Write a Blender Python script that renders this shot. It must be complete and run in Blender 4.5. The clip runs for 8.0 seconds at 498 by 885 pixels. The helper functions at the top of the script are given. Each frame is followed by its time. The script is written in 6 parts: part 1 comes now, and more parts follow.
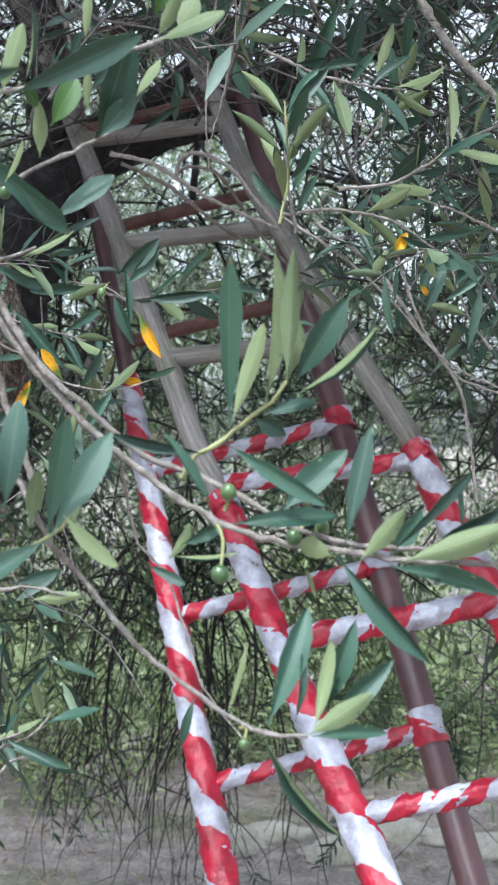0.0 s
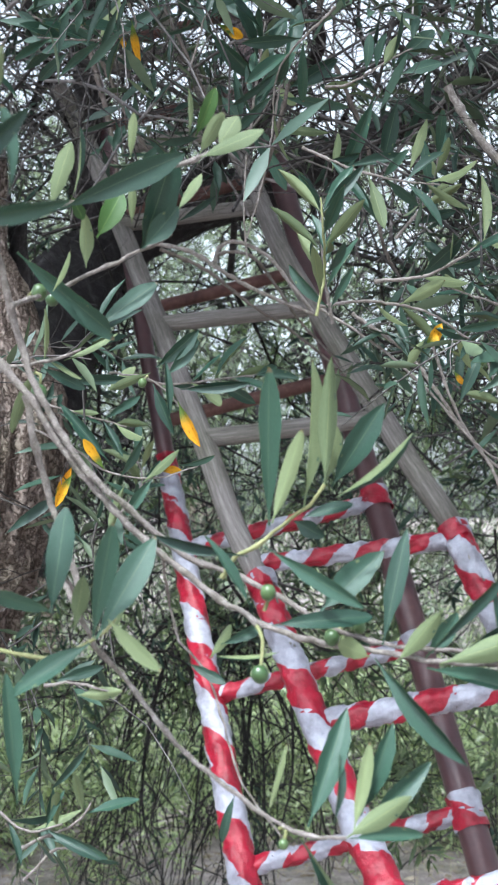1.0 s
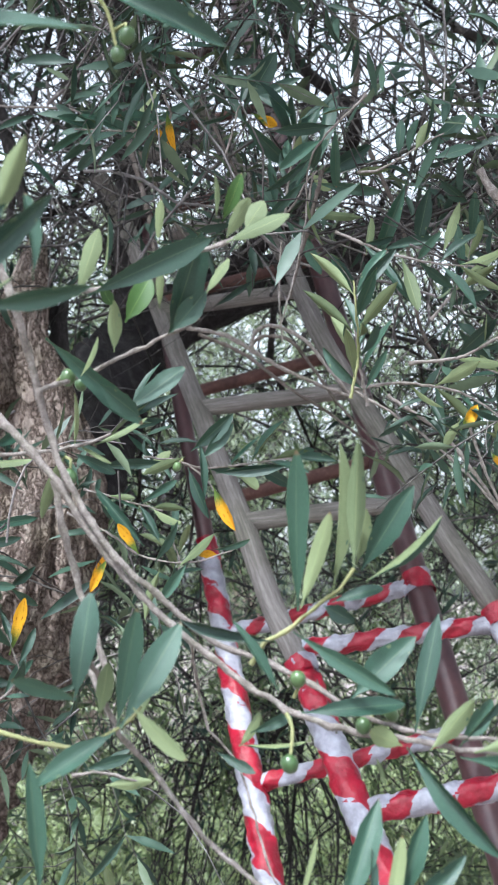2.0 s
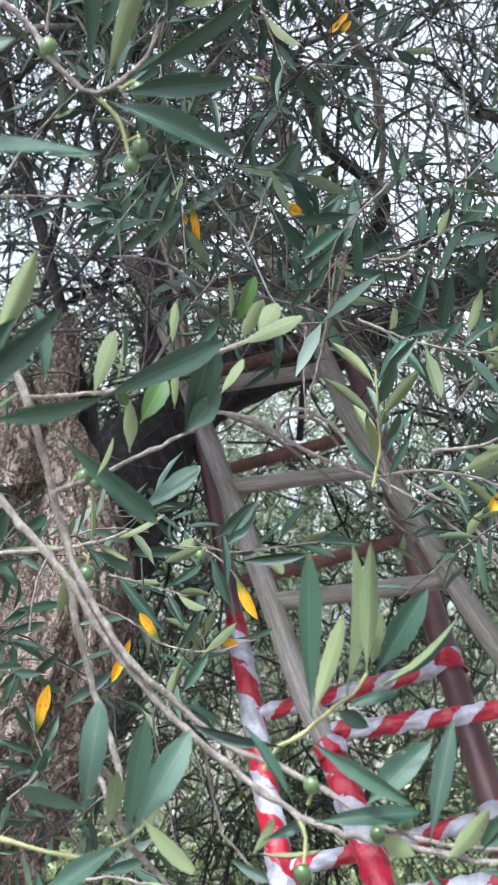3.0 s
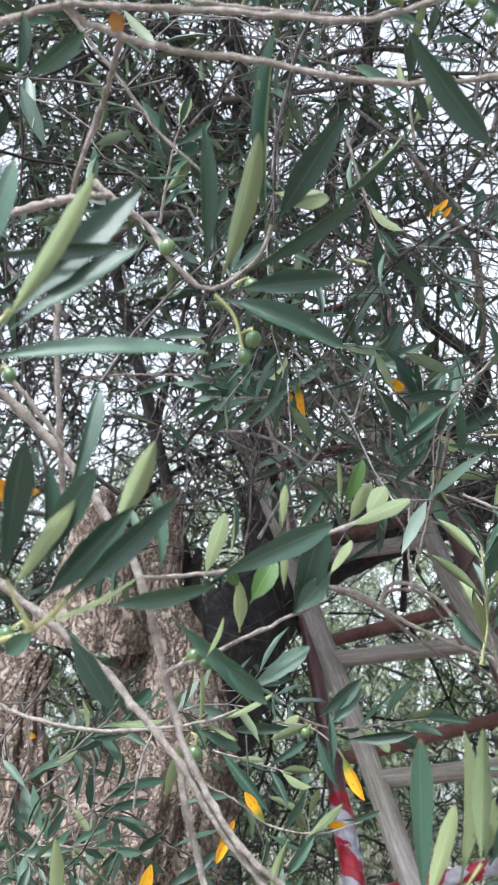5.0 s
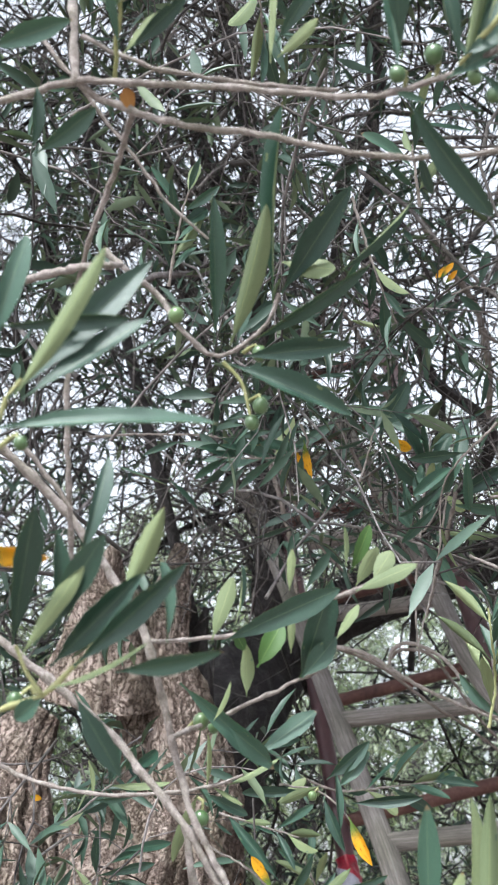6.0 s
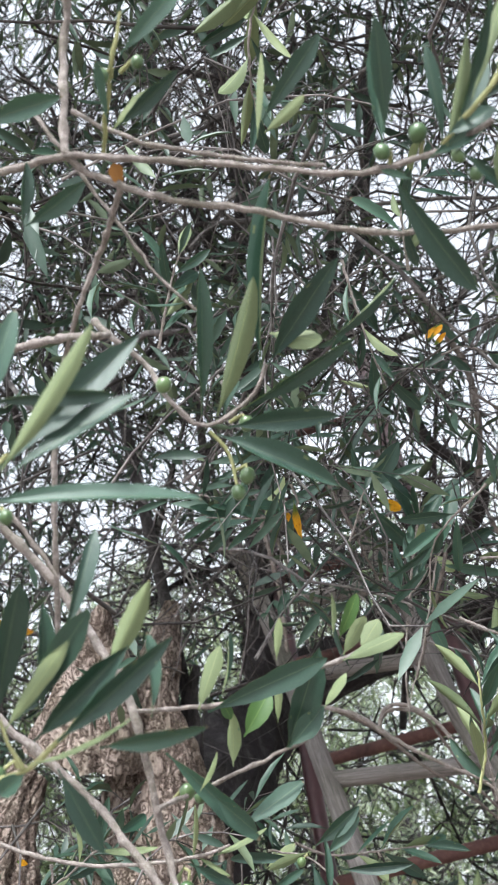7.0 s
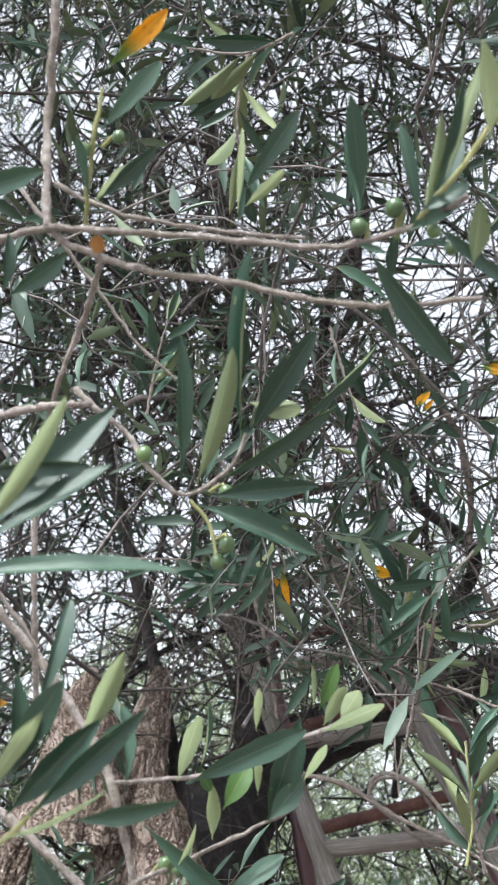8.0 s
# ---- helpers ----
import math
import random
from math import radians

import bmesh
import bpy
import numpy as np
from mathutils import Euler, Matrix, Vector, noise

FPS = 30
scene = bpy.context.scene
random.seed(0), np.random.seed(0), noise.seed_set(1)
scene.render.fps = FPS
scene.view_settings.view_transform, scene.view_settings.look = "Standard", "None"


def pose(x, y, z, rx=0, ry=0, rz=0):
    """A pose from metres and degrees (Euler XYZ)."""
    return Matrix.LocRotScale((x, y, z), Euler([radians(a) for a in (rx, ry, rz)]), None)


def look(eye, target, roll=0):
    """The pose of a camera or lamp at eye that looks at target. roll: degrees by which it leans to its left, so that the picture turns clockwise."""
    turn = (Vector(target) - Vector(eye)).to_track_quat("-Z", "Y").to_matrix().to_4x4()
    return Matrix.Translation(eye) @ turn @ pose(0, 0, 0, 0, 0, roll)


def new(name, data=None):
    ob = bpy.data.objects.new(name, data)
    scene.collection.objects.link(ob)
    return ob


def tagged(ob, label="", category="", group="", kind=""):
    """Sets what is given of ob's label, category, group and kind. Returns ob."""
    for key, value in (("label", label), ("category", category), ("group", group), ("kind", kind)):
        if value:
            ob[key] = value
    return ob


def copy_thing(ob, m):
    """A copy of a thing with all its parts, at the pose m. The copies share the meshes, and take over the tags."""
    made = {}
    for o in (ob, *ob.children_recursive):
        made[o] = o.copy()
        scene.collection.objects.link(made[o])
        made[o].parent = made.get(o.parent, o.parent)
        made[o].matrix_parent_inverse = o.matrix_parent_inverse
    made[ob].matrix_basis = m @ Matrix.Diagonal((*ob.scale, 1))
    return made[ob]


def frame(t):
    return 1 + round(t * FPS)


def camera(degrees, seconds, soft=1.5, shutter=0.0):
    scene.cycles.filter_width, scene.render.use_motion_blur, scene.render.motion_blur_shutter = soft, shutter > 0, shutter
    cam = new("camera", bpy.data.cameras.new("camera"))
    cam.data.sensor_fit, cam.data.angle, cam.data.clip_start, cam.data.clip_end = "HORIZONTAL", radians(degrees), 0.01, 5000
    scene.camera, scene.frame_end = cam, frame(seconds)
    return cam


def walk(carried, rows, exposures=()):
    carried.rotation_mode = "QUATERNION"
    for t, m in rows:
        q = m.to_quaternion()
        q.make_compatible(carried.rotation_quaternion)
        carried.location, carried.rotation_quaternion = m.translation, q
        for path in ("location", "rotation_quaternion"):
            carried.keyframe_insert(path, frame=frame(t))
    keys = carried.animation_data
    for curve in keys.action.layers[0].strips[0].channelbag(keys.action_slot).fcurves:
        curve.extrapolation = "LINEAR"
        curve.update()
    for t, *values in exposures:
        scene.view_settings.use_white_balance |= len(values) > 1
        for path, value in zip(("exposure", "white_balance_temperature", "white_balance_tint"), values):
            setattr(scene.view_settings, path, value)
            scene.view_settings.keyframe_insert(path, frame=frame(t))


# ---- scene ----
cam = camera(22.0, 8.0, soft=1.9)
# a close focus: the nearest sprays and the far trees are slightly out of it
cam.data.dof.use_dof, cam.data.dof.focus_distance, cam.data.dof.aperture_fstop = True, 1.0, 40.0
EYE = 1.55
PATH = [
    (0, 0.0000, 0.0000, 0.0000, 0.000, 0.000, -0.000),
    (0.5, 0.0036, -0.0153, 0.0046, 0.855, 1.556, -0.086),
    (1, -0.0011, -0.0158, 0.0137, 1.621, 3.168, -0.004),
    (1.5, 0.0011, -0.0104, 0.0118, 2.638, 5.107, 0.145),
    (3, 0.0153, -0.0126, 0.0274, 5.114, 10.098, 0.141),
    (3.5, 0.0175, -0.0217, 0.0329, 5.848, 11.858, -0.144),
    (4, 0.0186, -0.0272, 0.0311, 7.154, 14.004, -0.070),
    (4.5, 0.0150, -0.0317, 0.0314, 8.403, 15.858, -0.376),
    (5, 0.0128, -0.0258, 0.0311, 9.463, 17.555, -0.970),
    (6.5, 0.0145, -0.0355, 0.0359, 9.732, 21.174, -1.283),
    (7, 0.0167, -0.0360, 0.0396, 9.370, 22.437, -1.175),
    (7.5, 0.0229, -0.0329, 0.0418, 9.209, 23.765, -1.312),
    (8, 0.0238, -0.0373, 0.0419, 9.053, 25.254, -1.364),
]
walk(cam, [(t, pose(x, y, EYE + z, 90 + pitch, roll, yaw)) for t, x, y, z, yaw, pitch, roll in PATH], exposures=[(0.0, 0.65, 5600, 5), (3.5, 0.90, 5800, 8.3), (5.0, 0.90, 5900, 8), (8.0, 0.80, 6100, 8.5)])

# ---- light: thin bright overcast with a broad high sun ----
SUN_EL, SUN_AZ = 57.0, 200.0
world = bpy.data.worlds.new("overcast_sky")
scene.world = world
world.use_nodes = True
wn, wl = world.node_tree.nodes, world.node_tree.links
sky = wn.new("ShaderNodeTexSky")
sky.sky_type, sky.sun_disc = "NISHITA", False
sky.sun_elevation, sky.sun_rotation = radians(SUN_EL), radians(SUN_AZ)
sky.air_density, sky.dust_density, sky.ozone_density = 1.0, 4.0, 1.0
veil = wn.new("ShaderNodeHueSaturation")  # high thin cloud: whiter and brighter than a clear sky
veil.inputs["Saturation"].default_value, veil.inputs["Value"].default_value = 0.16, 1.9
wl.new(sky.outputs["Color"], veil.inputs["Color"])
wl.new(veil.outputs["Color"], wn["Background"].inputs["Color"])
wn["Background"].inputs["Strength"].default_value = 0.15
sun = new("sun", bpy.data.lights.new("sun", "SUN"))
sun.data.energy, sun.data.angle, sun.data.color = 4.4, radians(4), (1.0, 0.97, 0.91)
aim = Vector((math.sin(radians(SUN_AZ)) * math.cos(radians(SUN_EL)), math.cos(radians(SUN_AZ)) * math.cos(radians(SUN_EL)), math.sin(radians(SUN_EL))))
sun.matrix_world = look(aim * 20, (0, 0, 0))


# ---- materials ----
def material(name, rough=0.6, spec=0.4):
    m = bpy.data.materials.new(name)
    m.use_nodes = True
    b = m.node_tree.nodes["Principled BSDF"]
    b.inputs["Roughness"].default_value = rough
    b.inputs["Specular IOR Level"].default_value = spec
    return m, m.node_tree.nodes, m.node_tree.links, b


def ramp(n, stops):
    r = n.new("ShaderNodeValToRGB")
    while len(r.color_ramp.elements) < len(stops):
        r.color_ramp.elements.new(0.5)
    for e, (at, c) in zip(r.color_ramp.elements, stops):
        e.position, e.color = at, (*c, 1)
    return r


def noise_tex(n, l, scale, detail=4.0, coord="Object", stretch=(1, 1, 1), rough=0.6):
    tc, mp, nt = n.new("ShaderNodeTexCoord"), n.new("ShaderNodeMapping"), n.new("ShaderNodeTexNoise")
    mp.inputs["Scale"].default_value = stretch
    nt.inputs["Scale"].default_value, nt.inputs["Detail"].default_value, nt.inputs["Roughness"].default_value = scale, detail, rough
    l.new(tc.outputs[coord], mp.inputs["Vector"])
    l.new(mp.outputs["Vector"], nt.inputs["Vector"])
    return nt


def mathn(n, l, op, a, b=None):
    m = n.new("ShaderNodeMath")
    m.operation = op
    for i, v in enumerate((a, b)):
        if v is None:
            continue
        if isinstance(v, (int, float)):
            m.inputs[i].default_value = v
        else:
            l.new(v, m.inputs[i])
    return m.outputs[0]


def mixc(n, l, fac, a, b, mode="MIX"):
    m = n.new("ShaderNodeMix")
    m.data_type, m.blend_type = "RGBA", mode
    for i, v in ((0, fac), (6, a), (7, b)):
        if isinstance(v, (int, float)):
            m.inputs[i].default_value = v
        elif isinstance(v, tuple):
            m.inputs[i].default_value = (*v, 1)
        else:
            l.new(v, m.inputs[i])
    return m.outputs[2]


def bump(n, l, b, height, strength, dist):
    bp = n.new("ShaderNodeBump")
    bp.inputs["Strength"].default_value, bp.inputs["Distance"].default_value = strength, dist
    l.new(height, bp.inputs["Height"])
    l.new(bp.outputs["Normal"], b.inputs["Normal"])


def leaf_material(name, dark, light, rough, spec, glow, rib=None, island=False, green=None):
    """Leaf surface: colour varies from leaf to leaf, a lighter midrib, some light passes through."""
    m, n, l, b = material(name, rough, spec)
    if island:
        rnd = n.new("ShaderNodeNewGeometry").outputs["Random Per Island"]
    else:
        rnd = n.new("ShaderNodeObjectInfo").outputs["Random"]
    nt = noise_tex(n, l, 60, 3)
    r = ramp(n, ((0.0, dark), (1.0, light)))
    l.new(mathn(n, l, "ADD", mathn(n, l, "MULTIPLY", rnd, 0.75), mathn(n, l, "MULTIPLY", mathn(n, l, "SUBTRACT", nt.outputs["Fac"], 0.4), 0.9)), r.inputs["Fac"])
    col = r.outputs["Color"]
    if rib:
        uv, sep = n.new("ShaderNodeUVMap"), n.new("ShaderNodeSeparateXYZ")
        l.new(uv.outputs["UV"], sep.inputs[0])
        off = mathn(n, l, "ABSOLUTE", mathn(n, l, "SUBTRACT", sep.outputs[0], 0.5))
        line = mathn(n, l, "MULTIPLY", mathn(n, l, "LESS_THAN", off, 0.022), 0.38)
        col = mixc(n, l, line, col, rib)
        vein = n.new("ShaderNodeTexWave")
        vein.inputs["Scale"].default_value, vein.inputs["Distortion"].default_value = 9.0, 1.5
        tc = n.new("ShaderNodeTexCoord")
        l.new(tc.outputs["UV"], vein.inputs["Vector"])
        bump(n, l, b, mathn(n, l, "ADD", mathn(n, l, "MULTIPLY", vein.outputs["Fac"], 0.3), nt.outputs["Fac"]), 0.25, 0.0006)
    if rib and not green:
        # dry brown tips and a few pale scurfy flecks
        tipuv, tsep = n.new("ShaderNodeUVMap"), n.new("ShaderNodeSeparateXYZ")
        l.new(tipuv.outputs["UV"], tsep.inputs[0])
        dry = ramp(n, ((0.985, (0, 0, 0)), (1.0, (0.8, 0.8, 0.8))))
        l.new(mathn(n, l, "ADD", tsep.outputs[1], mathn(n, l, "MULTIPLY", mathn(n, l, "SUBTRACT", rnd, 0.5), 0.05)), dry.inputs["Fac"])
        scurf = noise_tex(n, l, 14, 4, "UV")
        pale = ramp(n, ((0.58, (0, 0, 0)), (0.75, (0.16, 0.16, 0.16))))
        l.new(scurf.outputs["Fac"], pale.inputs["Fac"])
        col = mixc(n, l, dry.outputs["Color"], mixc(n, l, pale.outputs["Color"], col, rib), (0.16, 0.10, 0.05))
    if green:
        # the stalk end is still green, with brown flecks on the yellow
        uv, sep = n.new("ShaderNodeUVMap"), n.new("ShaderNodeSeparateXYZ")
        l.new(uv.outputs["UV"], sep.inputs[0])
        fade, fleck = ramp(n, ((0.28, (1, 1, 1)), (0.5, (0, 0, 0)))), ramp(n, ((0.60, (1, 1, 1)), (0.68, (0.35, 0.2, 0.12))))
        l.new(mathn(n, l, "ADD", sep.outputs[1], mathn(n, l, "MULTIPLY", mathn(n, l, "SUBTRACT", nt.outputs["Fac"], 0.5), 0.6)), fade.inputs["Fac"])
        spots = noise_tex(n, l, 5, 2, "UV")
        l.new(spots.outputs["Fac"], fleck.inputs["Fac"])
        col = mixc(n, l, 1.0, mixc(n, l, fade.outputs["Color"], col, green), fleck.outputs["Color"], "MULTIPLY")
    l.new(col, b.inputs["Base Color"])
    tr, mx = n.new("ShaderNodeBsdfTranslucent"), n.new("ShaderNodeMixShader")
    l.new(mixc(n, l, 1.0, col, (0.9, 1.0, 0.45), "MULTIPLY"), tr.inputs["Color"])
    mx.inputs[0].default_value = glow
    l.new(b.outputs[0], mx.inputs[1])
    l.new(tr.outputs[0], mx.inputs[2])
    l.new(mx.outputs[0], n["Material Output"].inputs["Surface"])
    return m


LEAF_TOP = leaf_material("olive_leaf_upper", (0.013, 0.040, 0.026), (0.053, 0.117, 0.077), 0.42, 0.6, 0.30, (0.13, 0.19, 0.10))
LEAF_UNDER = leaf_material("olive_leaf_underside", (0.095, 0.125, 0.062), (0.21, 0.25, 0.125), 0.55, 0.3, 0.25, (0.28, 0.32, 0.14))
LEAF_FRESH = leaf_material("fresh_leaf", (0.03, 0.075, 0.018), (0.065, 0.135, 0.03), 0.4, 0.45, 0.28, (0.2, 0.3, 0.08))
LEAF_YELLOW = leaf_material("yellowed_leaf", (0.60, 0.28, 0.008), (0.80, 0.45, 0.02), 0.5, 0.3, 0.35, (0.75, 0.5, 0.06), False, (0.10, 0.16, 0.03))
LEAF_BROWN = leaf_material("withered_leaf", (0.25, 0.12, 0.04), (0.4, 0.2, 0.06), 0.7, 0.2, 0.2, (0.4, 0.25, 0.1))
CROWN_TOP = leaf_material("crown_leaf_upper", (0.009, 0.026, 0.017), (0.050, 0.092, 0.061), 0.5, 0.42, 0.18, None, True)
CROWN_UNDER = leaf_material("crown_leaf_underside", (0.045, 0.068, 0.042), (0.15, 0.19, 0.115), 0.55, 0.3, 0.25, None, True)
# next two: paler copies of the crown leaf, sunlight put into the colour
LIT_FAR_LEAF = leaf_material("far_olive_leaf_sun_tinted", (0.05, 0.08, 0.05), (0.36, 0.41, 0.30), 0.36, 0.55, 0.42, None, True)
LIT_BACK_LEAF = leaf_material("crown_leaf_sun_tinted", (0.035, 0.06, 0.035), (0.20, 0.25, 0.15), 0.42, 0.5, 0.5, None, True)
SHRUB_LEAF = leaf_material("shrub_leaf", (0.08, 0.13, 0.055), (0.50, 0.57, 0.32), 0.36, 0.6, 0.42, None, True)


def bark_material(name, dark, mid, light, scale, stretch, depth, coord="Object", cracks=0.0, vary=False):
    m, n, l, b = material(name, 0.9, 0.15)
    big, fine = noise_tex(n, l, scale, 8, coord, stretch, 0.7), noise_tex(n, l, scale * 6, 6, coord, stretch, 0.7)
    r = ramp(n, ((0.28, dark), (0.5, mid), (0.72, light)))
    mixed = mathn(n, l, "ADD", mathn(n, l, "MULTIPLY", big.outputs["Fac"], 0.6), mathn(n, l, "MULTIPLY", fine.outputs["Fac"], 0.4))
    l.new(mixed, r.inputs["Fac"])
    patch = noise_tex(n, l, scale * 0.4, 3)
    pr = ramp(n, ((0.45, (1, 1, 1)), (0.7, (0.72, 0.74, 0.66))))
    l.new(patch.outputs["Fac"], pr.inputs["Fac"])
    col, height = mixc(n, l, 1.0, r.outputs["Color"], pr.outputs["Color"], "MULTIPLY"), mixed
    if cracks:
        # deep fissures between flaky plates
        tc, mp, vo, wob = n.new("ShaderNodeTexCoord"), n.new("ShaderNodeMapping"), n.new("ShaderNodeTexVoronoi"), n.new("ShaderNodeVectorMath")
        mp.inputs["Scale"].default_value = (1, 1, 0.12)
        warp = noise_tex(n, l, 24, 5)
        wob.operation = "MULTIPLY_ADD"
        l.new(warp.outputs["Color"], wob.inputs[0])
        wob.inputs[1].default_value = (0.09, 0.09, 0.2)
        l.new(tc.outputs["Object"], wob.inputs[2])
        l.new(wob.outputs[0], mp.inputs["Vector"])
        vo.feature = "DISTANCE_TO_EDGE"
        vo.inputs["Scale"].default_value = cracks
        l.new(mp.outputs["Vector"], vo.inputs["Vector"])
        cr = ramp(n, ((0.0, (0.22, 0.19, 0.175)), (0.13, (0.80, 0.77, 0.76)), (0.35, (1, 1, 1))))
        l.new(vo.outputs["Distance"], cr.inputs["Fac"])
        col = mixc(n, l, 1.0, col, cr.outputs["Color"], "MULTIPLY")
        height = mathn(n, l, "ADD", mixed, mathn(n, l, "MULTIPLY", mathn(n, l, "MINIMUM", vo.outputs["Distance"], 0.25), 2.2))
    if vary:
        # tone differs at random from twig to twig, dark to pale
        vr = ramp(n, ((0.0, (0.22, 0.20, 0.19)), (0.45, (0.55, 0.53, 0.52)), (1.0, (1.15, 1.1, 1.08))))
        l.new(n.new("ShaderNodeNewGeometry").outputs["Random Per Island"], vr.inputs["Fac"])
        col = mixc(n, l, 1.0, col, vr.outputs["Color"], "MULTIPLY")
    l.new(col, b.inputs["Base Color"])
    bump(n, l, b, height, 1.0, depth)
    return m


BARK = bark_material("olive_trunk_bark", (0.11, 0.086, 0.075), (0.40, 0.325, 0.285), (0.70, 0.62, 0.555), 40, (1, 1, 0.22), 0.022, "Object", 62)
# limb bark far darker than the trunk's: crown shade is put into the colour
SHADED_LIMB_BARK = bark_material("shaded_olive_limb_bark", (0.010, 0.009, 0.0095), (0.034, 0.030, 0.031), (0.11, 0.10, 0.10), 30, (1, 1, 0.5), 0.006)
TWIG = bark_material("olive_twig_bark", (0.06, 0.049, 0.045), (0.21, 0.182, 0.168), (0.46, 0.42, 0.395), 210, (1, 1, 1), 0.0022)
# one twig bark twice: inner shade and outer light are in the colours
SHADED_CROWN_TWIG = bark_material("shaded_crown_twig_bark", (0.018, 0.017, 0.018), (0.065, 0.060, 0.061), (0.30, 0.285, 0.28), 18, (1, 1, 1), 0.001, vary=True)
LIT_CROWN_TWIG = bark_material("lit_crown_twig_bark", (0.035, 0.033, 0.034), (0.11, 0.103, 0.104), (0.44, 0.42, 0.415), 18, (1, 1, 1), 0.001, vary=True)
# TWIG again for deeper twigs, browner and with shade put into its colour
SHADED_TWIG = bark_material("shaded_brown_twig_bark", (0.04, 0.032, 0.029), (0.12, 0.10, 0.09), (0.27, 0.245, 0.23), 90, (1, 1, 1), 0.001)
STEM = bark_material("green_shoot", (0.15, 0.16, 0.075), (0.23, 0.235, 0.115), (0.33, 0.31, 0.175), 90, (1, 1, 1), 0.0005)
WOOD = bark_material("weathered_pole_wood", (0.055, 0.049, 0.046), (0.185, 0.167, 0.156), (0.42, 0.39, 0.37), 20, (1.2, 0.4, 1), 0.003, "UV")


def steel_material():
    m, n, l, b = material("brown_painted_steel", 0.42, 0.5)
    nt, fine = noise_tex(n, l, 9, 6), noise_tex(n, l, 90, 5)
    r = ramp(n, ((0.35, (0.050, 0.022, 0.026)), (0.6, (0.085, 0.038, 0.040)), (0.78, (0.16, 0.07, 0.05))))
    l.new(mathn(n, l, "ADD", mathn(n, l, "MULTIPLY", nt.outputs["Fac"], 0.7), mathn(n, l, "MULTIPLY", fine.outputs["Fac"], 0.3)), r.inputs["Fac"])
    l.new(r.outputs["Color"], b.inputs["Base Color"])
    bump(n, l, b, fine.outputs["Fac"], 0.25, 0.001)
    return m


def rust_material():
    m, n, l, b = material("rusty_steel", 0.75, 0.3)
    nt, fine = noise_tex(n, l, 14, 6), noise_tex(n, l, 130, 5)
    r = ramp(n, ((0.3, (0.045, 0.022, 0.02)), (0.55, (0.105, 0.052, 0.044)), (0.75, (0.22, 0.13, 0.105))))
    l.new(mathn(n, l, "ADD", mathn(n, l, "MULTIPLY", nt.outputs["Fac"], 0.65), mathn(n, l, "MULTIPLY", fine.outputs["Fac"], 0.35)), r.inputs["Fac"])
    l.new(r.outputs["Color"], b.inputs["Base Color"])
    bump(n, l, b, fine.outputs["Fac"], 0.5, 0.002)
    return m


def tape_material():
    """Plastic barrier tape: alternating red and white blocks that run round as the tape winds."""
    m, n, l, b = material("barrier_tape_red_and_white", 0.36, 0.5)
    uv, sep = n.new("ShaderNodeUVMap"), n.new("ShaderNodeSeparateXYZ")
    l.new(uv.outputs["UV"], sep.inputs[0])
    nt, fine, dirt = noise_tex(n, l, 11, 3), noise_tex(n, l, 85, 5), noise_tex(n, l, 28, 6)
    along = mathn(n, l, "ADD", sep.outputs[0], mathn(n, l, "MULTIPLY", mathn(n, l, "SUBTRACT", nt.outputs["Fac"], 0.5), 0.62))
    red = mathn(n, l, "GREATER_THAN", mathn(n, l, "FRACT", along), 0.52)
    dr = ramp(n, ((0.38, (0.60, 0.58, 0.58)), (0.62, (1, 1, 1))))
    l.new(dirt.outputs["Fac"], dr.inputs["Fac"])
    col = mixc(n, l, red, (0.39, 0.39, 0.455), (0.34, 0.006, 0.027))
    l.new(mixc(n, l, 1.0, col, dr.outputs["Color"], "MULTIPLY"), b.inputs["Base Color"])
    bump(n, l, b, mathn(n, l, "ADD", fine.outputs["Fac"], mathn(n, l, "MULTIPLY", nt.outputs["Fac"], 2.0)), 0.85, 0.004)
    return m


def ground_material():
    m, n, l, b = material("dry_earth_with_litter", 0.95, 0.1)
    big, mid, fine = noise_tex(n, l, 0.9, 5), noise_tex(n, l, 9, 6), noise_tex(n, l, 60, 6)
    r = ramp(n, ((0.3, (0.085, 0.068, 0.063)), (0.5, (0.245, 0.21, 0.198)), (0.72, (0.47, 0.42, 0.40))))
    h = mathn(n, l, "ADD", mathn(n, l, "MULTIPLY", mid.outputs["Fac"], 0.5), mathn(n, l, "MULTIPLY", fine.outputs["Fac"], 0.5))
    l.new(h, r.inputs["Fac"])
    gr = ramp(n, ((0.5, (1, 1, 1)), (0.68, (0.55, 0.68, 0.35))))
    l.new(big.outputs["Fac"], gr.inputs["Fac"])
    l.new(mixc(n, l, 1.0, r.outputs["Color"], gr.outputs["Color"], "MULTIPLY"), b.inputs["Base Color"])
    bump(n, l, b, h, 0.9, 0.03)
    return m


def fruit_material():
    m, n, l, b = material("green_olive_skin", 0.3, 0.5)
    nt = noise_tex(n, l, 70, 3)
    info = n.new("ShaderNodeObjectInfo")
    r = ramp(n, ((0.25, (0.035, 0.07, 0.024)), (0.85, (0.095, 0.145, 0.055))))
    l.new(mathn(n, l, "ADD", mathn(n, l, "MULTIPLY", nt.outputs["Fac"], 0.6), mathn(n, l, "MULTIPLY", info.outputs["Random"], 0.4)), r.inputs["Fac"])
    l.new(r.outputs["Color"], b.inputs["Base Color"])
    return m


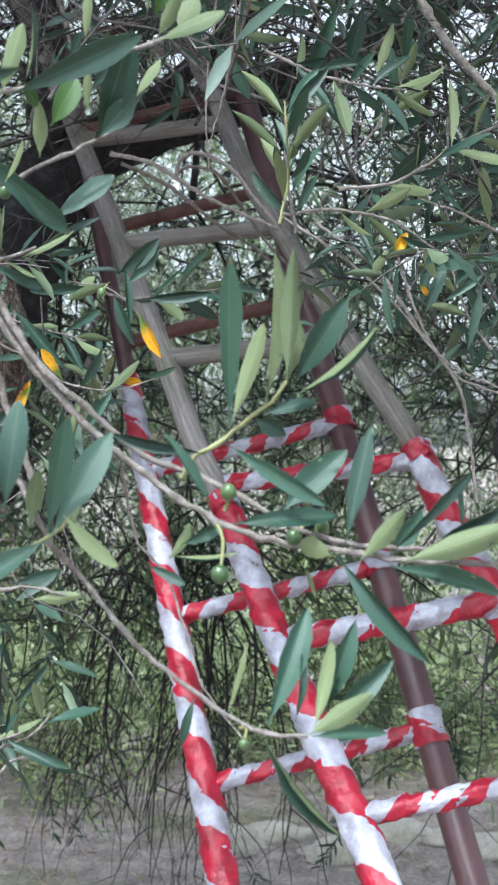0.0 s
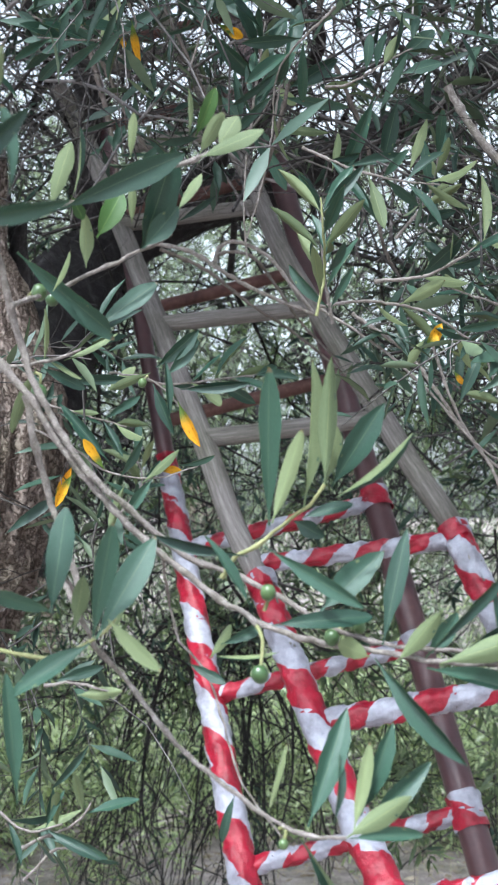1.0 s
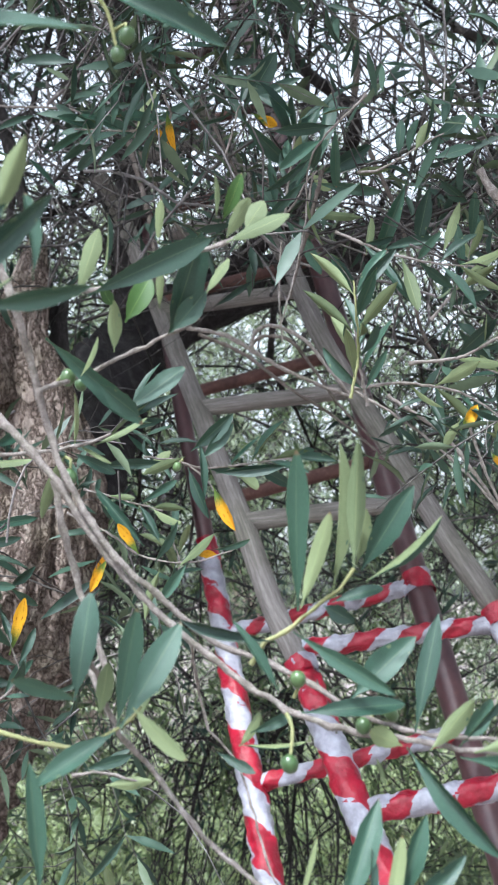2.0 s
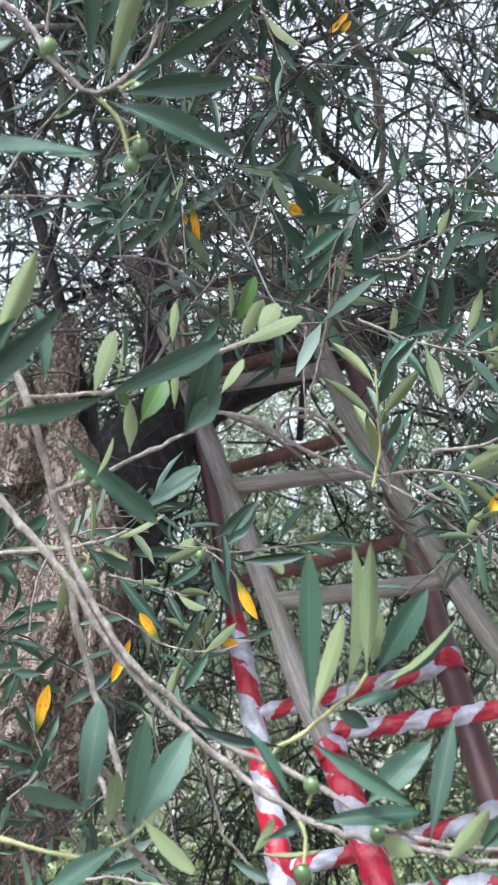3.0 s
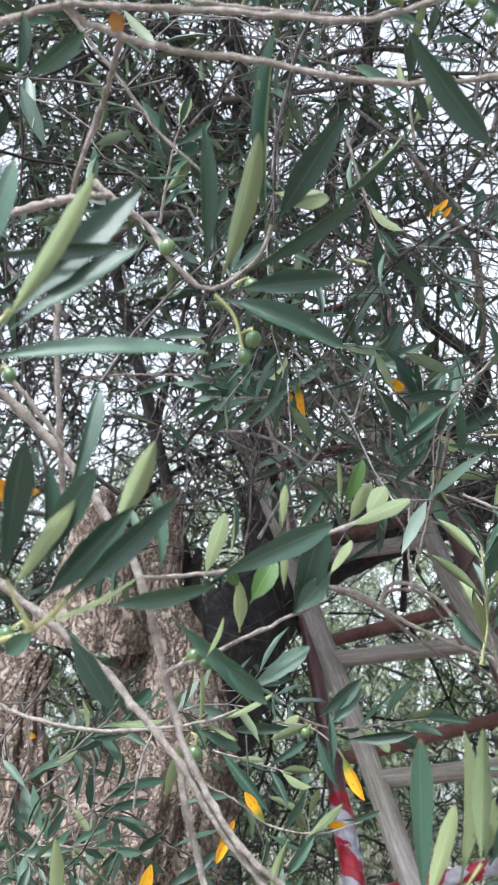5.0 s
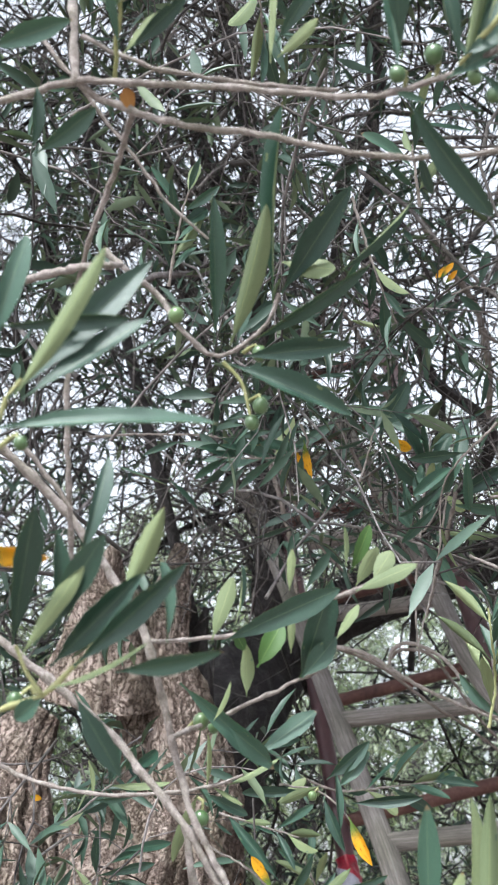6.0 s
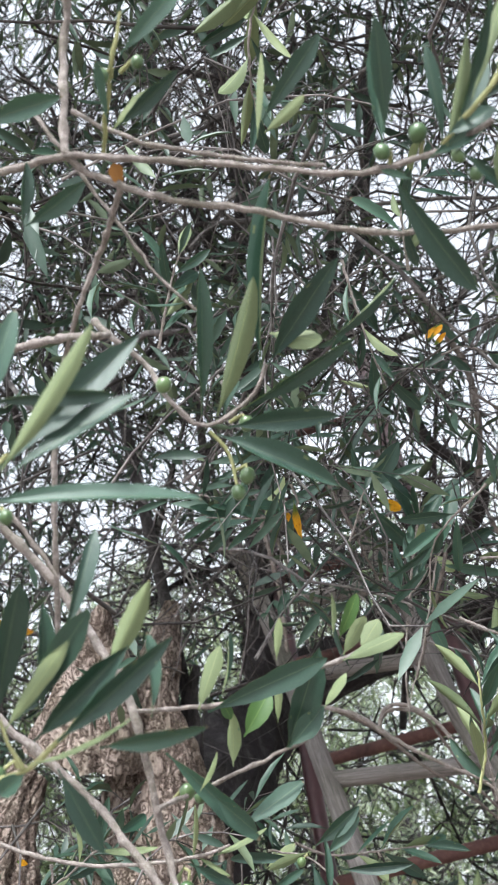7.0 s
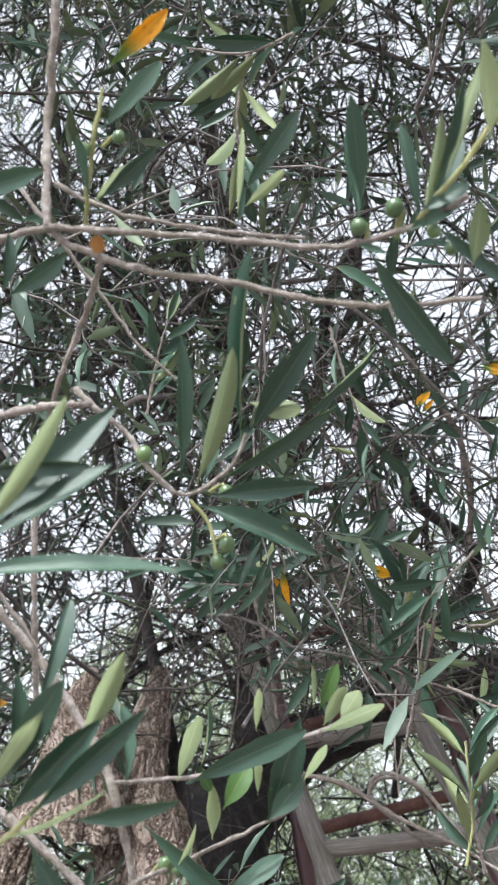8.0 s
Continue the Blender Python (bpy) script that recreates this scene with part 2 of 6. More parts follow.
DRY_LEAF = leaf_material("dry_fallen_leaf", (0.14, 0.10, 0.07), (0.42, 0.36, 0.28), 0.8, 0.2, 0.1, None, True)
DRY_GRASS = bark_material("dry_grass_stalk", (0.2, 0.18, 0.1), (0.36, 0.32, 0.2), (0.5, 0.46, 0.32), 30, (1, 1, 1), 0.0005)
STEEL, RUST, TAPE, GROUND, FRUIT = steel_material(), rust_material(), tape_material(), ground_material(), fruit_material()
STONE = bark_material("pale_field_stone", (0.22, 0.2, 0.18), (0.38, 0.35, 0.31), (0.55, 0.52, 0.48), 12, (1, 1, 1), 0.01)


# ---- mesh tools ----
class Build:
    """Gathers points and faces from several pieces for one mesh."""

    def __init__(self):
        self.v, self.f, self.m, self.uv, self.count = [], [], [], [], 0

    def add(self, v, faces, mat=0, uv=None):
        self.v.append(np.asarray(v, float).reshape(-1, 3))
        faces = np.asarray(faces, int)
        self.f.append(faces + self.count)
        self.m.append(np.full(len(faces), mat) if np.isscalar(mat) else np.asarray(mat))
        self.uv.append(np.zeros((faces.size, 2)) if uv is None else np.asarray(uv, float).reshape(-1, 2))
        self.count += len(self.v[-1])

    def mesh(self, name, mats, smooth=True):
        me = bpy.data.meshes.new(name)
        v = np.concatenate(self.v)
        loops = np.concatenate([f.ravel() for f in self.f])
        sizes = np.concatenate([np.full(len(f), f.shape[1]) for f in self.f])
        me.vertices.add(len(v))
        me.vertices.foreach_set("co", v.ravel())
        me.loops.add(len(loops))
        me.loops.foreach_set("vertex_index", loops)
        me.polygons.add(len(sizes))
        me.polygons.foreach_set("loop_start", np.r_[0, np.cumsum(sizes)[:-1]])
        me.polygons.foreach_set("material_index", np.concatenate(self.m))
        me.polygons.foreach_set("use_smooth", np.full(len(sizes), smooth))
        me.uv_layers.new(name="UVMap").data.foreach_set("uv", np.concatenate(self.uv).ravel())
        for mat in mats:
            me.materials.append(mat)
        me.update(calc_edges=True)
        me.validate()
        return me


def part(name, me, parent, label=""):
    ob = new(name, me)
    ob.parent = parent
    if parent.type == "EMPTY":
        ob.matrix_parent_inverse = Matrix.Translation(-parent.location)
    return tagged(ob, label)


def thing(name, at, label, category, group="", kind=""):
    ob = new(name)
    ob.location = at
    ob.empty_display_size = 0.1
    return tagged(ob, label, category, group, kind)


def glide(points, step):
    """A smooth line through a few points (Catmull-Rom), sampled about every step metres."""
    p = np.array(points, float)
    if len(p) == 2:
        n = max(1, int(np.linalg.norm(p[1] - p[0]) / step))
        return p[0] + np.linspace(0, 1, n + 1)[:, None] * (p[1] - p[0])
    q = np.vstack([2 * p[0] - p[1], p, 2 * p[-1] - p[-2]])
    out = []
    for i in range(1, len(q) - 2):
        n = max(1, int(np.linalg.norm(q[i + 1] - q[i]) / step))
        s = np.linspace(0, 1, n, endpoint=False)[:, None]
        a, b, c, d = q[i - 1], q[i], q[i + 1], q[i + 2]
        out.append(0.5 * (2 * b + (c - a) * s + (2 * a - 5 * b + 4 * c - d) * s**2 + (3 * b - a - 3 * c + d) * s**3))
    return np.vstack(out + [p[-1:]])


def cross3(a, b):
    return np.stack([a[..., 1] * b[..., 2] - a[..., 2] * b[..., 1], a[..., 2] * b[..., 0] - a[..., 0] * b[..., 2], a[..., 0] * b[..., 1] - a[..., 1] * b[..., 0]], -1)


def rings(line, radius, sides):
    """Points of a tube round a line; radius: one number a line point, or one a tube point."""
    t = np.gradient(line, axis=0) if len(line) > 1 else np.array([[0, 0, 1.0]])
    t /= np.linalg.norm(t, axis=1)[:, None] + 1e-12
    ref = np.array([0.31, 0.2, 0.93]) if abs(t[:, 2]).mean() < 0.8 else np.array([0.95, 0.25, 0.1])
    u = cross3(t, np.broadcast_to(ref, t.shape))
    u /= np.linalg.norm(u, axis=1)[:, None] + 1e-12
    w = cross3(t, u)
    a = np.linspace(0, 2 * math.pi, sides, endpoint=False)
    ring = u[:, None] * np.cos(a)[None, :, None] + w[:, None] * np.sin(a)[None, :, None]
    radius = np.asarray(radius, float)
    return line[:, None] + ring * (radius[:, None, None] if radius.ndim == 1 else radius[:, :, None])


def tube_faces(n, sides):
    i, j = np.meshgrid(np.arange(n - 1), np.arange(sides), indexing="ij")
    k = (j + 1) % sides
    return np.stack([i * sides + j, i * sides + k, (i + 1) * sides + k, (i + 1) * sides + j], -1).reshape(-1, 4)


def add_tube(b, line, radius, sides, mat=0, caps=True):
    v = rings(line, radius, sides)
    n = len(line)
    b.add(v.reshape(-1, 3), tube_faces(n, sides), mat)
    if caps:
        for r, flip in ((v[0], True), (v[-1], False)):
            ring = np.arange(sides)[::-1] if flip else np.arange(sides)
            b.add(r, ring[None, :], mat)


def taper(n, r0, r1, rng, rough=0.08):
    return (r0 + (r1 - r0) * np.linspace(0, 1, n)) * (1 + rough * (rng.random(n) - 0.5) * 2)


def fbm(p, scale, octaves=4):
    return noise.fractal(Vector(p) * scale, 1.0, 2.0, octaves)


# ---- ground ----
def ground_sheet():
    xs = np.concatenate([np.linspace(-400, -14, 12), np.linspace(-12, 12, 97), np.linspace(14, 400, 12)])
    ys = np.concatenate([np.linspace(-400, -8, 10), np.linspace(-6, 18, 97), np.linspace(20, 400, 12)])
    v = [(x, y, 0.05 * fbm((x, y, 0), 0.7) + 0.02 * fbm((x, y, 3), 3.0) if abs(x) < 13 and -7 < y < 19 else 0.0) for y in ys for x in xs]
    nx, b = len(xs), Build()
    b.add(v, [(r * nx + c, r * nx + c + 1, (r + 1) * nx + c + 1, (r + 1) * nx + c) for r in range(len(ys) - 1) for c in range(nx - 1)])
    tagged(new("ground", b.mesh("ground", [GROUND])), "pale dry earth with dust, grit and leaf litter", "ground", kind="structure")


ground_sheet()


# ---- the two ladders ----
def pole_mesh(name, mat, line, r, seed, wobble=0.06, sides=16):
    """A round pole with slightly uneven thickness and rounded ends."""
    rng, b = np.random.default_rng(seed), Build()
    n = len(line)
    a = np.linspace(0, 2 * math.pi, sides, endpoint=False)
    along = np.linspace(0, n / 6, n)[:, None]
    rad = r * (1 + wobble * np.sin(along + rng.random() * 6 + 2 * np.sin(a)[None]) * 0.5 + wobble * 0.6 * np.sin(3 * a[None] + along * 0.7 + rng.random() * 6))
    rad[0] *= 0.85
    rad[-1] *= 0.85
    dist = np.r_[0, np.cumsum(np.linalg.norm(np.diff(line, axis=0), axis=1))]
    v = rings(line, rad, sides)
    i, j = (g.ravel() for g in np.meshgrid(np.arange(n - 1), np.arange(sides), indexing="ij"))
    uv = np.stack([np.stack([(j + e) / sides + seed, dist[i + h]], -1) for e, h in ((0, 0), (1, 0), (1, 1), (0, 1))], 1)
    b.add(v.reshape(-1, 3), tube_faces(n, sides), 0, uv)
    for k, ring in ((0, np.arange(sides)[::-1]), (n - 1, np.arange(sides))):
        b.add(v[k], ring[None, :], 0)
    return b.mesh(name, [mat])


def tape_mesh(line, r, period, phase, seed, lap=0.042, sides=28):
    """Tape wound round a pole: each turn laps over the last, with creases; the colour blocks wind along."""
    rng, b = np.random.default_rng(seed), Build()
    n = len(line)
    dist = np.r_[0, np.cumsum(np.linalg.norm(np.diff(line, axis=0), axis=1))]
    a = np.linspace(0, 2 * math.pi, sides, endpoint=False)
    turn = dist[:, None] / lap + a[None] / (2 * math.pi) + 0.25 * np.sin(dist[:, None] * 9 + rng.random() * 6)
    r = np.linspace(r[0], r[1], n)[:, None] if isinstance(r, tuple) else r
    rad = r + 0.0028 * (turn % 1.0) + 0.0010 * np.sin(a[None] * 5 + dist[:, None] * 60) + 0.0009 * np.sin(dist[:, None] * 150 + 3 * np.sin(a[None] * 2 + dist[:, None] * 20)) + 0.0006 * rng.normal(size=(n, sides))
    v = rings(line, rad, sides)
    i, j = np.meshgrid(np.arange(n - 1), np.arange(sides), indexing="ij")
    i, j = i.ravel(), j.ravel()
    # each turn was pulled differently, so the colour blocks jump at its edge
    jump = rng.normal(size=int(turn.max()) + 3) * 0.06
    shift = phase + jump[np.floor(turn[i, j]).astype(int) + 1]
    u = lambda ii, jj: dist[ii] / period + jj / sides + shift
    uv = np.stack([np.stack([u(i, j), j / sides], -1), np.stack([u(i, j + 1), (j + 1) / sides], -1), np.stack([u(i + 1, j + 1), (j + 1) / sides], -1), np.stack([u(i + 1, j), j / sides], -1)], 1)
    b.add(v.reshape(-1, 3), tube_faces(n, sides), 0, uv)
    return b.mesh("tape", [TAPE])


def reach(a, b, step=0.02):
    return glide([a, b], step)


def wood_ladder():
    lad = thing("wooden_ladder", (0.6, 0.83, 0.0), "weathered wooden pole ladder, lower part wound with red and white tape", "ladder")
    left = [(0.595, 0.825, 0.01), (0.457, 1.074, 0.323), (0.318, 1.324, 0.64), (0.226, 1.49, 0.852), (0.1511, 1.64, 1.0324), (0.1008, 1.72, 1.1361), (0.03, 1.84, 1.2937), (-0.0419, 1.98, 1.4662), (-0.0796, 2.03, 1.5357), (-0.1511, 2.17, 1.7164), (-0.2956, 2.43, 2.0577), (-0.4259, 2.64, 2.3634), (-0.4771, 2.6174, 2.4645)]
    right = [(0.912, 0.788, 0.01), (0.755, 1.07, 0.363), (0.616, 1.32, 0.68), (0.478, 1.569, 0.998), (0.3544, 1.84, 1.3229), (0.3055, 1.92, 1.4248), (0.2592, 2, 1.5447), (0.2071, 2.07, 1.6358), (0.1154, 2.2, 1.8157), (0.0497, 2.3, 1.9444), (-0.0063, 2.38, 2.0577), (-0.0903, 2.53, 2.2793), (-0.2679, 2.6057, 2.622)]
    for pts, cut, per, ph, seed, thick in ((left, 8, 0.145, 0.135, 1, (0.029, 0.0195)), (right, 7, 0.12, 0.1, 2, (0.026, 0.0205))):
        pole = part("stile", pole_mesh("stile", WOOD, glide(pts, 0.025), 0.0188, seed), lad, "grey weathered round wooden pole")
        line = glide(pts[:cut], 0.006)
        part("tape", tape_mesh(line, thick, per, ph, seed), pole, "red and white barrier tape wound in a spiral")
        # a thick loose end where the winding stops
        part("tape", tape_mesh(line[-6:], 0.0222, per, ph + 0.1, seed + 7, 0.03), pole, "bunched end of the tape")
    taped = [((0.1383, 1.66, 1.0649), (0.3395, 1.66, 1.1051), 0.0125, 0.085), ((0.0409, 1.82, 1.266), (0.3506, 1.82, 1.3238), 0.0165, 0.11), ((-0.0491, 1.99, 1.4833), (0.2535, 1.99, 1.5228), 0.0125, 0.075),
             ((0.226, 1.49, 0.852), (0.524, 1.486, 0.892), 0.013, 0.09), ((0.318, 1.324, 0.64), (0.616, 1.32, 0.68), 0.013, 0.08), ((0.41, 1.158, 0.429), (0.708, 1.154, 0.469), 0.013, 0.09)]
    for k, (a, b, r, per) in enumerate(taped):
        rung = part("rung", pole_mesh("rung", WOOD, reach(a, b), r - 0.002, 20 + k), lad)
        part("tape", tape_mesh(reach(a, b, 0.005), r, per, 0.2 * k, 30 + k, 0.034), rung, "red and white barrier tape wound in a spiral")
    bare = [((-0.1487, 2.1474, 1.6882), (0.1571, 2.1507, 1.7247)), ((-0.2413, 2.32, 1.91), (0.055, 2.31, 1.9389)), ((-0.3223, 2.47, 2.1335), (-0.0426, 2.48, 2.1698)), ((-0.3873, 2.5436, 2.4688), (-0.2134, 2.5508, 2.5197)), ((-0.3094, 2.4666, 2.2875), (-0.1035, 2.4802, 2.3239))]
    for k, (a, b) in enumerate(bare):
        part("rung", pole_mesh("rung", WOOD, reach(a, b), 0.0155, 40 + k, 0.12), lad)


def steel_ladder():
    lad = thing("steel_ladder", (0.17, 1.42, 0.0), "brown painted steel pipe ladder partly wound with red and white tape", "ladder")
    low, step, across = np.array((-0.191, 2.369, 1.496)), np.array((0.0602, -0.1577, -0.248)), np.array((0.3577, 0.0013, 0.0903))
    at = lambda k, s: low + k * step + s * across
    left = part("stile", pole_mesh("stile", STEEL, reach(at(5.98, 0), at(-6.6, 0)), 0.0172, 3, 0.0), lad)
    part("tape", tape_mesh(reach(at(5.9, 0), at(-0.72, 0), 0.006), (0.030, 0.0182), 0.155, 0.55, 5), left, "red and white barrier tape wound in a spiral")
    right = part("stile", pole_mesh("stile", STEEL, reach(at(6.35, 1), at(-7.0, 1)), 0.0245, 4, 0.0), lad)
    for k, e, ph in ((2, 0.10, 0.2), (1, 0.06, 0.6), (0, 0.07, 0.15), (3, 0.08, 0.4)):
        part("tape", tape_mesh(reach(at(k + e, 1), at(k - e, 1), 0.005), 0.0262, 0.09, ph, 8 + k), right, "tape wound round the joint")
    for k in range(5, -7, -1):
        a, b = at(k, 0), at(k, 1)
        rung = part("rung", pole_mesh("rung", STEEL if k >= 0 else RUST, reach(a, b), 0.0115 if k >= 0 else 0.0135, 50 + k, 0.02), lad, "" if k >= 0 else "bare rusty pipe rung")
        if k >= 0:
            part("tape", tape_mesh(reach(a + across * 0.03, b - across * 0.05, 0.005), 0.0132, 0.075, 0.33 * k, 60 + k, 0.03), rung, "red and white barrier tape wound in a spiral")


wood_ladder()
steel_ladder()


# ---- the old olive tree: trunk and limbs ----
olive_tree = thing("olive_tree", (-0.92, 2.12, 0.0), "old gnarled olive tree with furrowed bark, grey-green leaves and green olives", "tree")


def gnarled(name, pts, radii, seed, ridge, parent, label="", mat=BARK, sides=150, step=0.011):
    """A trunk or limb with twisting ridges, hollows and knots."""
    line = glide(pts, step)
    n = len(line)
    rad = np.interp(np.linspace(0, 1, n), np.linspace(0, 1, len(radii)), radii)
    a = np.linspace(0, 2 * math.pi, sides, endpoint=False)
    out = np.zeros((n, sides))
    for i in range(n):
        z = i * step
        for j in range(sides):
            c, s = math.cos(a[j] + z * 0.8), math.sin(a[j] + z * 0.8)
            lump = fbm((c * 0.9 + seed, s * 0.9, z * 1.6), 1.3, 3)
            groove = 1 - abs(fbm((c * 2.6, s * 2.6 + seed, z * 1.1), 1.6, 4)) * 2
            fine = fbm((c * 6, s * 6, z * 5 + seed), 2.2, 3)
            strip = abs(fbm((c * 9, s * 9 + seed, z * 2.2), 1.1, 3))
            out[i, j] = rad[i] * (1 + ridge * (0.5 * lump + 0.3 * groove * abs(groove) + 0.14 * fine - 0.30 * max(0, 0.28 - strip)))
    b = Build()
    add_tube(b, line, out, sides, 0)
    return part(name, b.mesh(name, [mat]), parent, label)


gnarled("trunk", [(-0.92, 2.12, -0.05), (-0.96, 2.1, 0.5), (-0.97, 2.1, 1.0), (-0.66, 2.1426, 1.4594), (-0.505, 2.1279, 1.67), (-0.495, 2.0974, 1.8651), (-0.5147, 2.0818, 1.9983), (-0.4988, 2.0994, 2.0915), (-0.4925, 2.1343, 2.1931)], [0.36, 0.28, 0.26, 0.275, 0.275, 0.225, 0.155, 0.075, 0.012], 1.0, 0.46, olive_tree, "furrowed brown and grey olive bark")
gnarled("trunk", [(-0.90, 2.08, 0.3), (-0.88, 2.06, 0.9), (-0.83, 2.04, 1.3), (-0.79, 2.03, 1.6), (-0.75, 2.05, 1.80), (-0.71, 2.08, 1.89)], [0.24, 0.25, 0.235, 0.20, 0.13, 0.03], 4.0, 0.5, olive_tree, "second furrowed stem grown into the trunk", sides=110)
gnarled("limb", [(-0.5979, 2.0306, 1.9137), (-0.5742, 1.9804, 2.0276), (-0.5729, 1.9429, 2.0857), (-0.5528, 1.911, 2.1339)], [0.10, 0.07, 0.045, 0.008], 3.0, 0.5, olive_tree, "broken pale stub", sides=48)
gnarled("limb", [(-0.5328, 2.3364, 1.7256), (-0.5008, 2.665, 1.9615), (-0.4568, 2.9387, 2.135), (-0.3874, 3.0336, 2.2275), (-0.2235, 3.0841, 2.3202), (0.002, 3.1468, 2.4022), (0.2942, 3.2007, 2.5496)], [0.13, 0.125, 0.10, 0.08, 0.06, 0.052, 0.035], 5.0, 0.4, olive_tree, "limb that carries the ladders, shade put into its bark colour", SHADED_LIMB_BARK, 48, 0.02)
gnarled("limb", [(-0.5066, 2.1931, 1.7981), (-0.4706, 2.1751, 1.9292), (-0.4575, 2.1534, 2.0315), (-0.4503, 2.1636, 2.0865)], [0.06, 0.042, 0.02, 0.006], 7.0, 0.35, olive_tree, "", SHADED_LIMB_BARK, 40, 0.02)
gnarled("limb", [(-0.3597, 3.0358, 2.2343), (0.0634, 2.7557, 2.5599), (-0.0466, 2.4232, 2.6212), (-0.0909, 2.296, 2.7159), (-0.1922, 2.2537, 2.8667), (-0.161, 2.4318, 3.1598), (-0.1455, 2.48, 3.772)], [0.03, 0.02, 0.013, 0.011, 0.010, 0.009, 0.007], 9.0, 0.3, olive_tree, "", SHADED_LIMB_BARK, 24, 0.03)
gnarled("limb", [(-0.4603, 2.1636, 2.0165), (-0.6438, 2.1851, 2.6694), (-0.7469, 2.3061, 2.9829), (-0.8718, 2.3143, 3.6245)], [0.012, 0.010, 0.009, 0.007], 11.0, 0.3, olive_tree, "", SHADED_LIMB_BARK, 24, 0.03)
gnarled("limb", [(0.2942, 3.2007, 2.5496), (0.6081, 3.0009, 2.6771), (0.9211, 2.728, 2.6922)], [0.05, 0.04, 0.02], 15.0, 0.3, olive_tree, "", SHADED_LIMB_BARK, 24, 0.03)
# limbs that rise through the crown, in the shade-darkened bark
gnarled("limb", [(-0.457, 2.95, 2.18), (-0.475, 2.98, 2.6), (-0.498, 2.9, 3.005), (-0.526, 2.8, 3.217), (-0.491, 2.72, 3.385), (-0.523, 2.7, 3.565), (-0.561, 2.72, 3.776), (-0.597, 2.75, 3.987), (-0.617, 2.75, 4.15)], [0.042, 0.034, 0.028, 0.025, 0.022, 0.022, 0.02, 0.017, 0.012], 17.0, 0.5, olive_tree, "", SHADED_LIMB_BARK, 28, 0.03)
gnarled("limb", [(-0.526, 2.8, 3.217), (-0.581, 2.7, 3.314), (-0.641, 2.62, 3.48), (-0.682, 2.6, 3.618), (-0.721, 2.6, 3.767), (-0.753, 2.6, 3.998)], [0.018, 0.017, 0.017, 0.015, 0.013, 0.010], 19.0, 0.5, olive_tree, "", SHADED_LIMB_BARK, 24, 0.03)
gnarled("limb", [(-0.51, 2.87, 3.05), (-0.598, 2.8, 3.093), (-0.712, 2.65, 3.215), (-0.781, 2.55, 3.266), (-0.818, 2.5, 3.295), (-0.87, 2.5, 3.448)], [0.015, 0.014, 0.014, 0.018, 0.014, 0.009], 21.0, 0.5, olive_tree, "", SHADED_LIMB_BARK, 24, 0.03)
gnarled("limb", [(-0.478, 2.97, 2.7), (-0.301, 2.85, 3.094), (-0.255, 2.75, 3.329), (-0.159, 2.7, 3.507), (-0.181, 2.7, 3.74), (-0.114, 2.7, 3.956)], [0.018, 0.015, 0.014, 0.013, 0.011, 0.008], 23.0, 0.45, olive_tree, "", SHADED_LIMB_BARK, 24, 0.03)


# ---- leaves, fruit and twigs that stand close ----
def leaf_shape(seed, fold, curl, twist, blunt):
    """One olive leaf, unit long along y and unit wide along x: dark upper skin, pale lower skin, a short stalk."""
    rng, b = np.random.default_rng(seed), Build()
    ys = np.array([0, 0.05, 0.09, 0.17, 0.28, 0.4, 0.52, 0.64, 0.75, 0.85, 0.92, 0.97, 1.0])
    body = np.clip((ys - 0.06) / 0.94, 0, 1)
    half = 0.5 * np.sin(math.pi * body ** blunt) ** (0.84 if blunt < 1.2 else 0.66)
    half = np.maximum(half, np.where(ys < 0.1, 0.045, 0.012))
    cols = np.array([-1, -0.55, 0, 0.55, 1])
    v = []
    for k, (y, h) in enumerate(zip(ys, half)):
        edge = 1 + 0.05 * rng.normal()
        for c in cols:
            z = fold * abs(c) * h * 0.085 - curl * y * y + twist * c * h * y * 0.10 + 0.004 * rng.normal() * (abs(c) > 0.9)
            v.append((c * h * edge, y, z))
    v = np.array(v)
    nr, nc = len(ys), len(cols)
    quads = [(r * nc + c, r * nc + c + 1, (r + 1) * nc + c + 1, (r + 1) * nc + c) for r in range(nr - 1) for c in range(nc - 1)]
    uv = np.stack([np.tile((cols + 1) / 2, nr), np.repeat(ys, nc)], -1)
    b.add(v, quads, 0, uv[np.array(quads)])
    low = np.array([q[::-1] for q in quads])
    b.add(v - (0, 0, 0.004), low, 1, uv[low])
    return b


SHAPES = [leaf_shape(1, 1.0, 0.06, 0.3, 1.18), leaf_shape(2, 1.7, 0.11, -0.9, 1.05), leaf_shape(3, 0.8, -0.08, 0.9, 1.32), leaf_shape(4, 2.2, 0.10, 0.4, 1.12), leaf_shape(5, 1.3, 0.16, 1.4, 1.28)]
KINDS = {"g": (LEAF_TOP, LEAF_UNDER), "f": (LEAF_FRESH, LEAF_UNDER), "y": (LEAF_YELLOW, LEAF_YELLOW), "b": (LEAF_BROWN, LEAF_BROWN)}
LEAVES = {k: [s.mesh("leaf", mats) for s in SHAPES] for k, mats in KINDS.items()}
NAMES = {"y": "yellowed leaf", "b": "withered brown leaf", "f": "fresh bright green leaf"}
pick = random.Random(5)


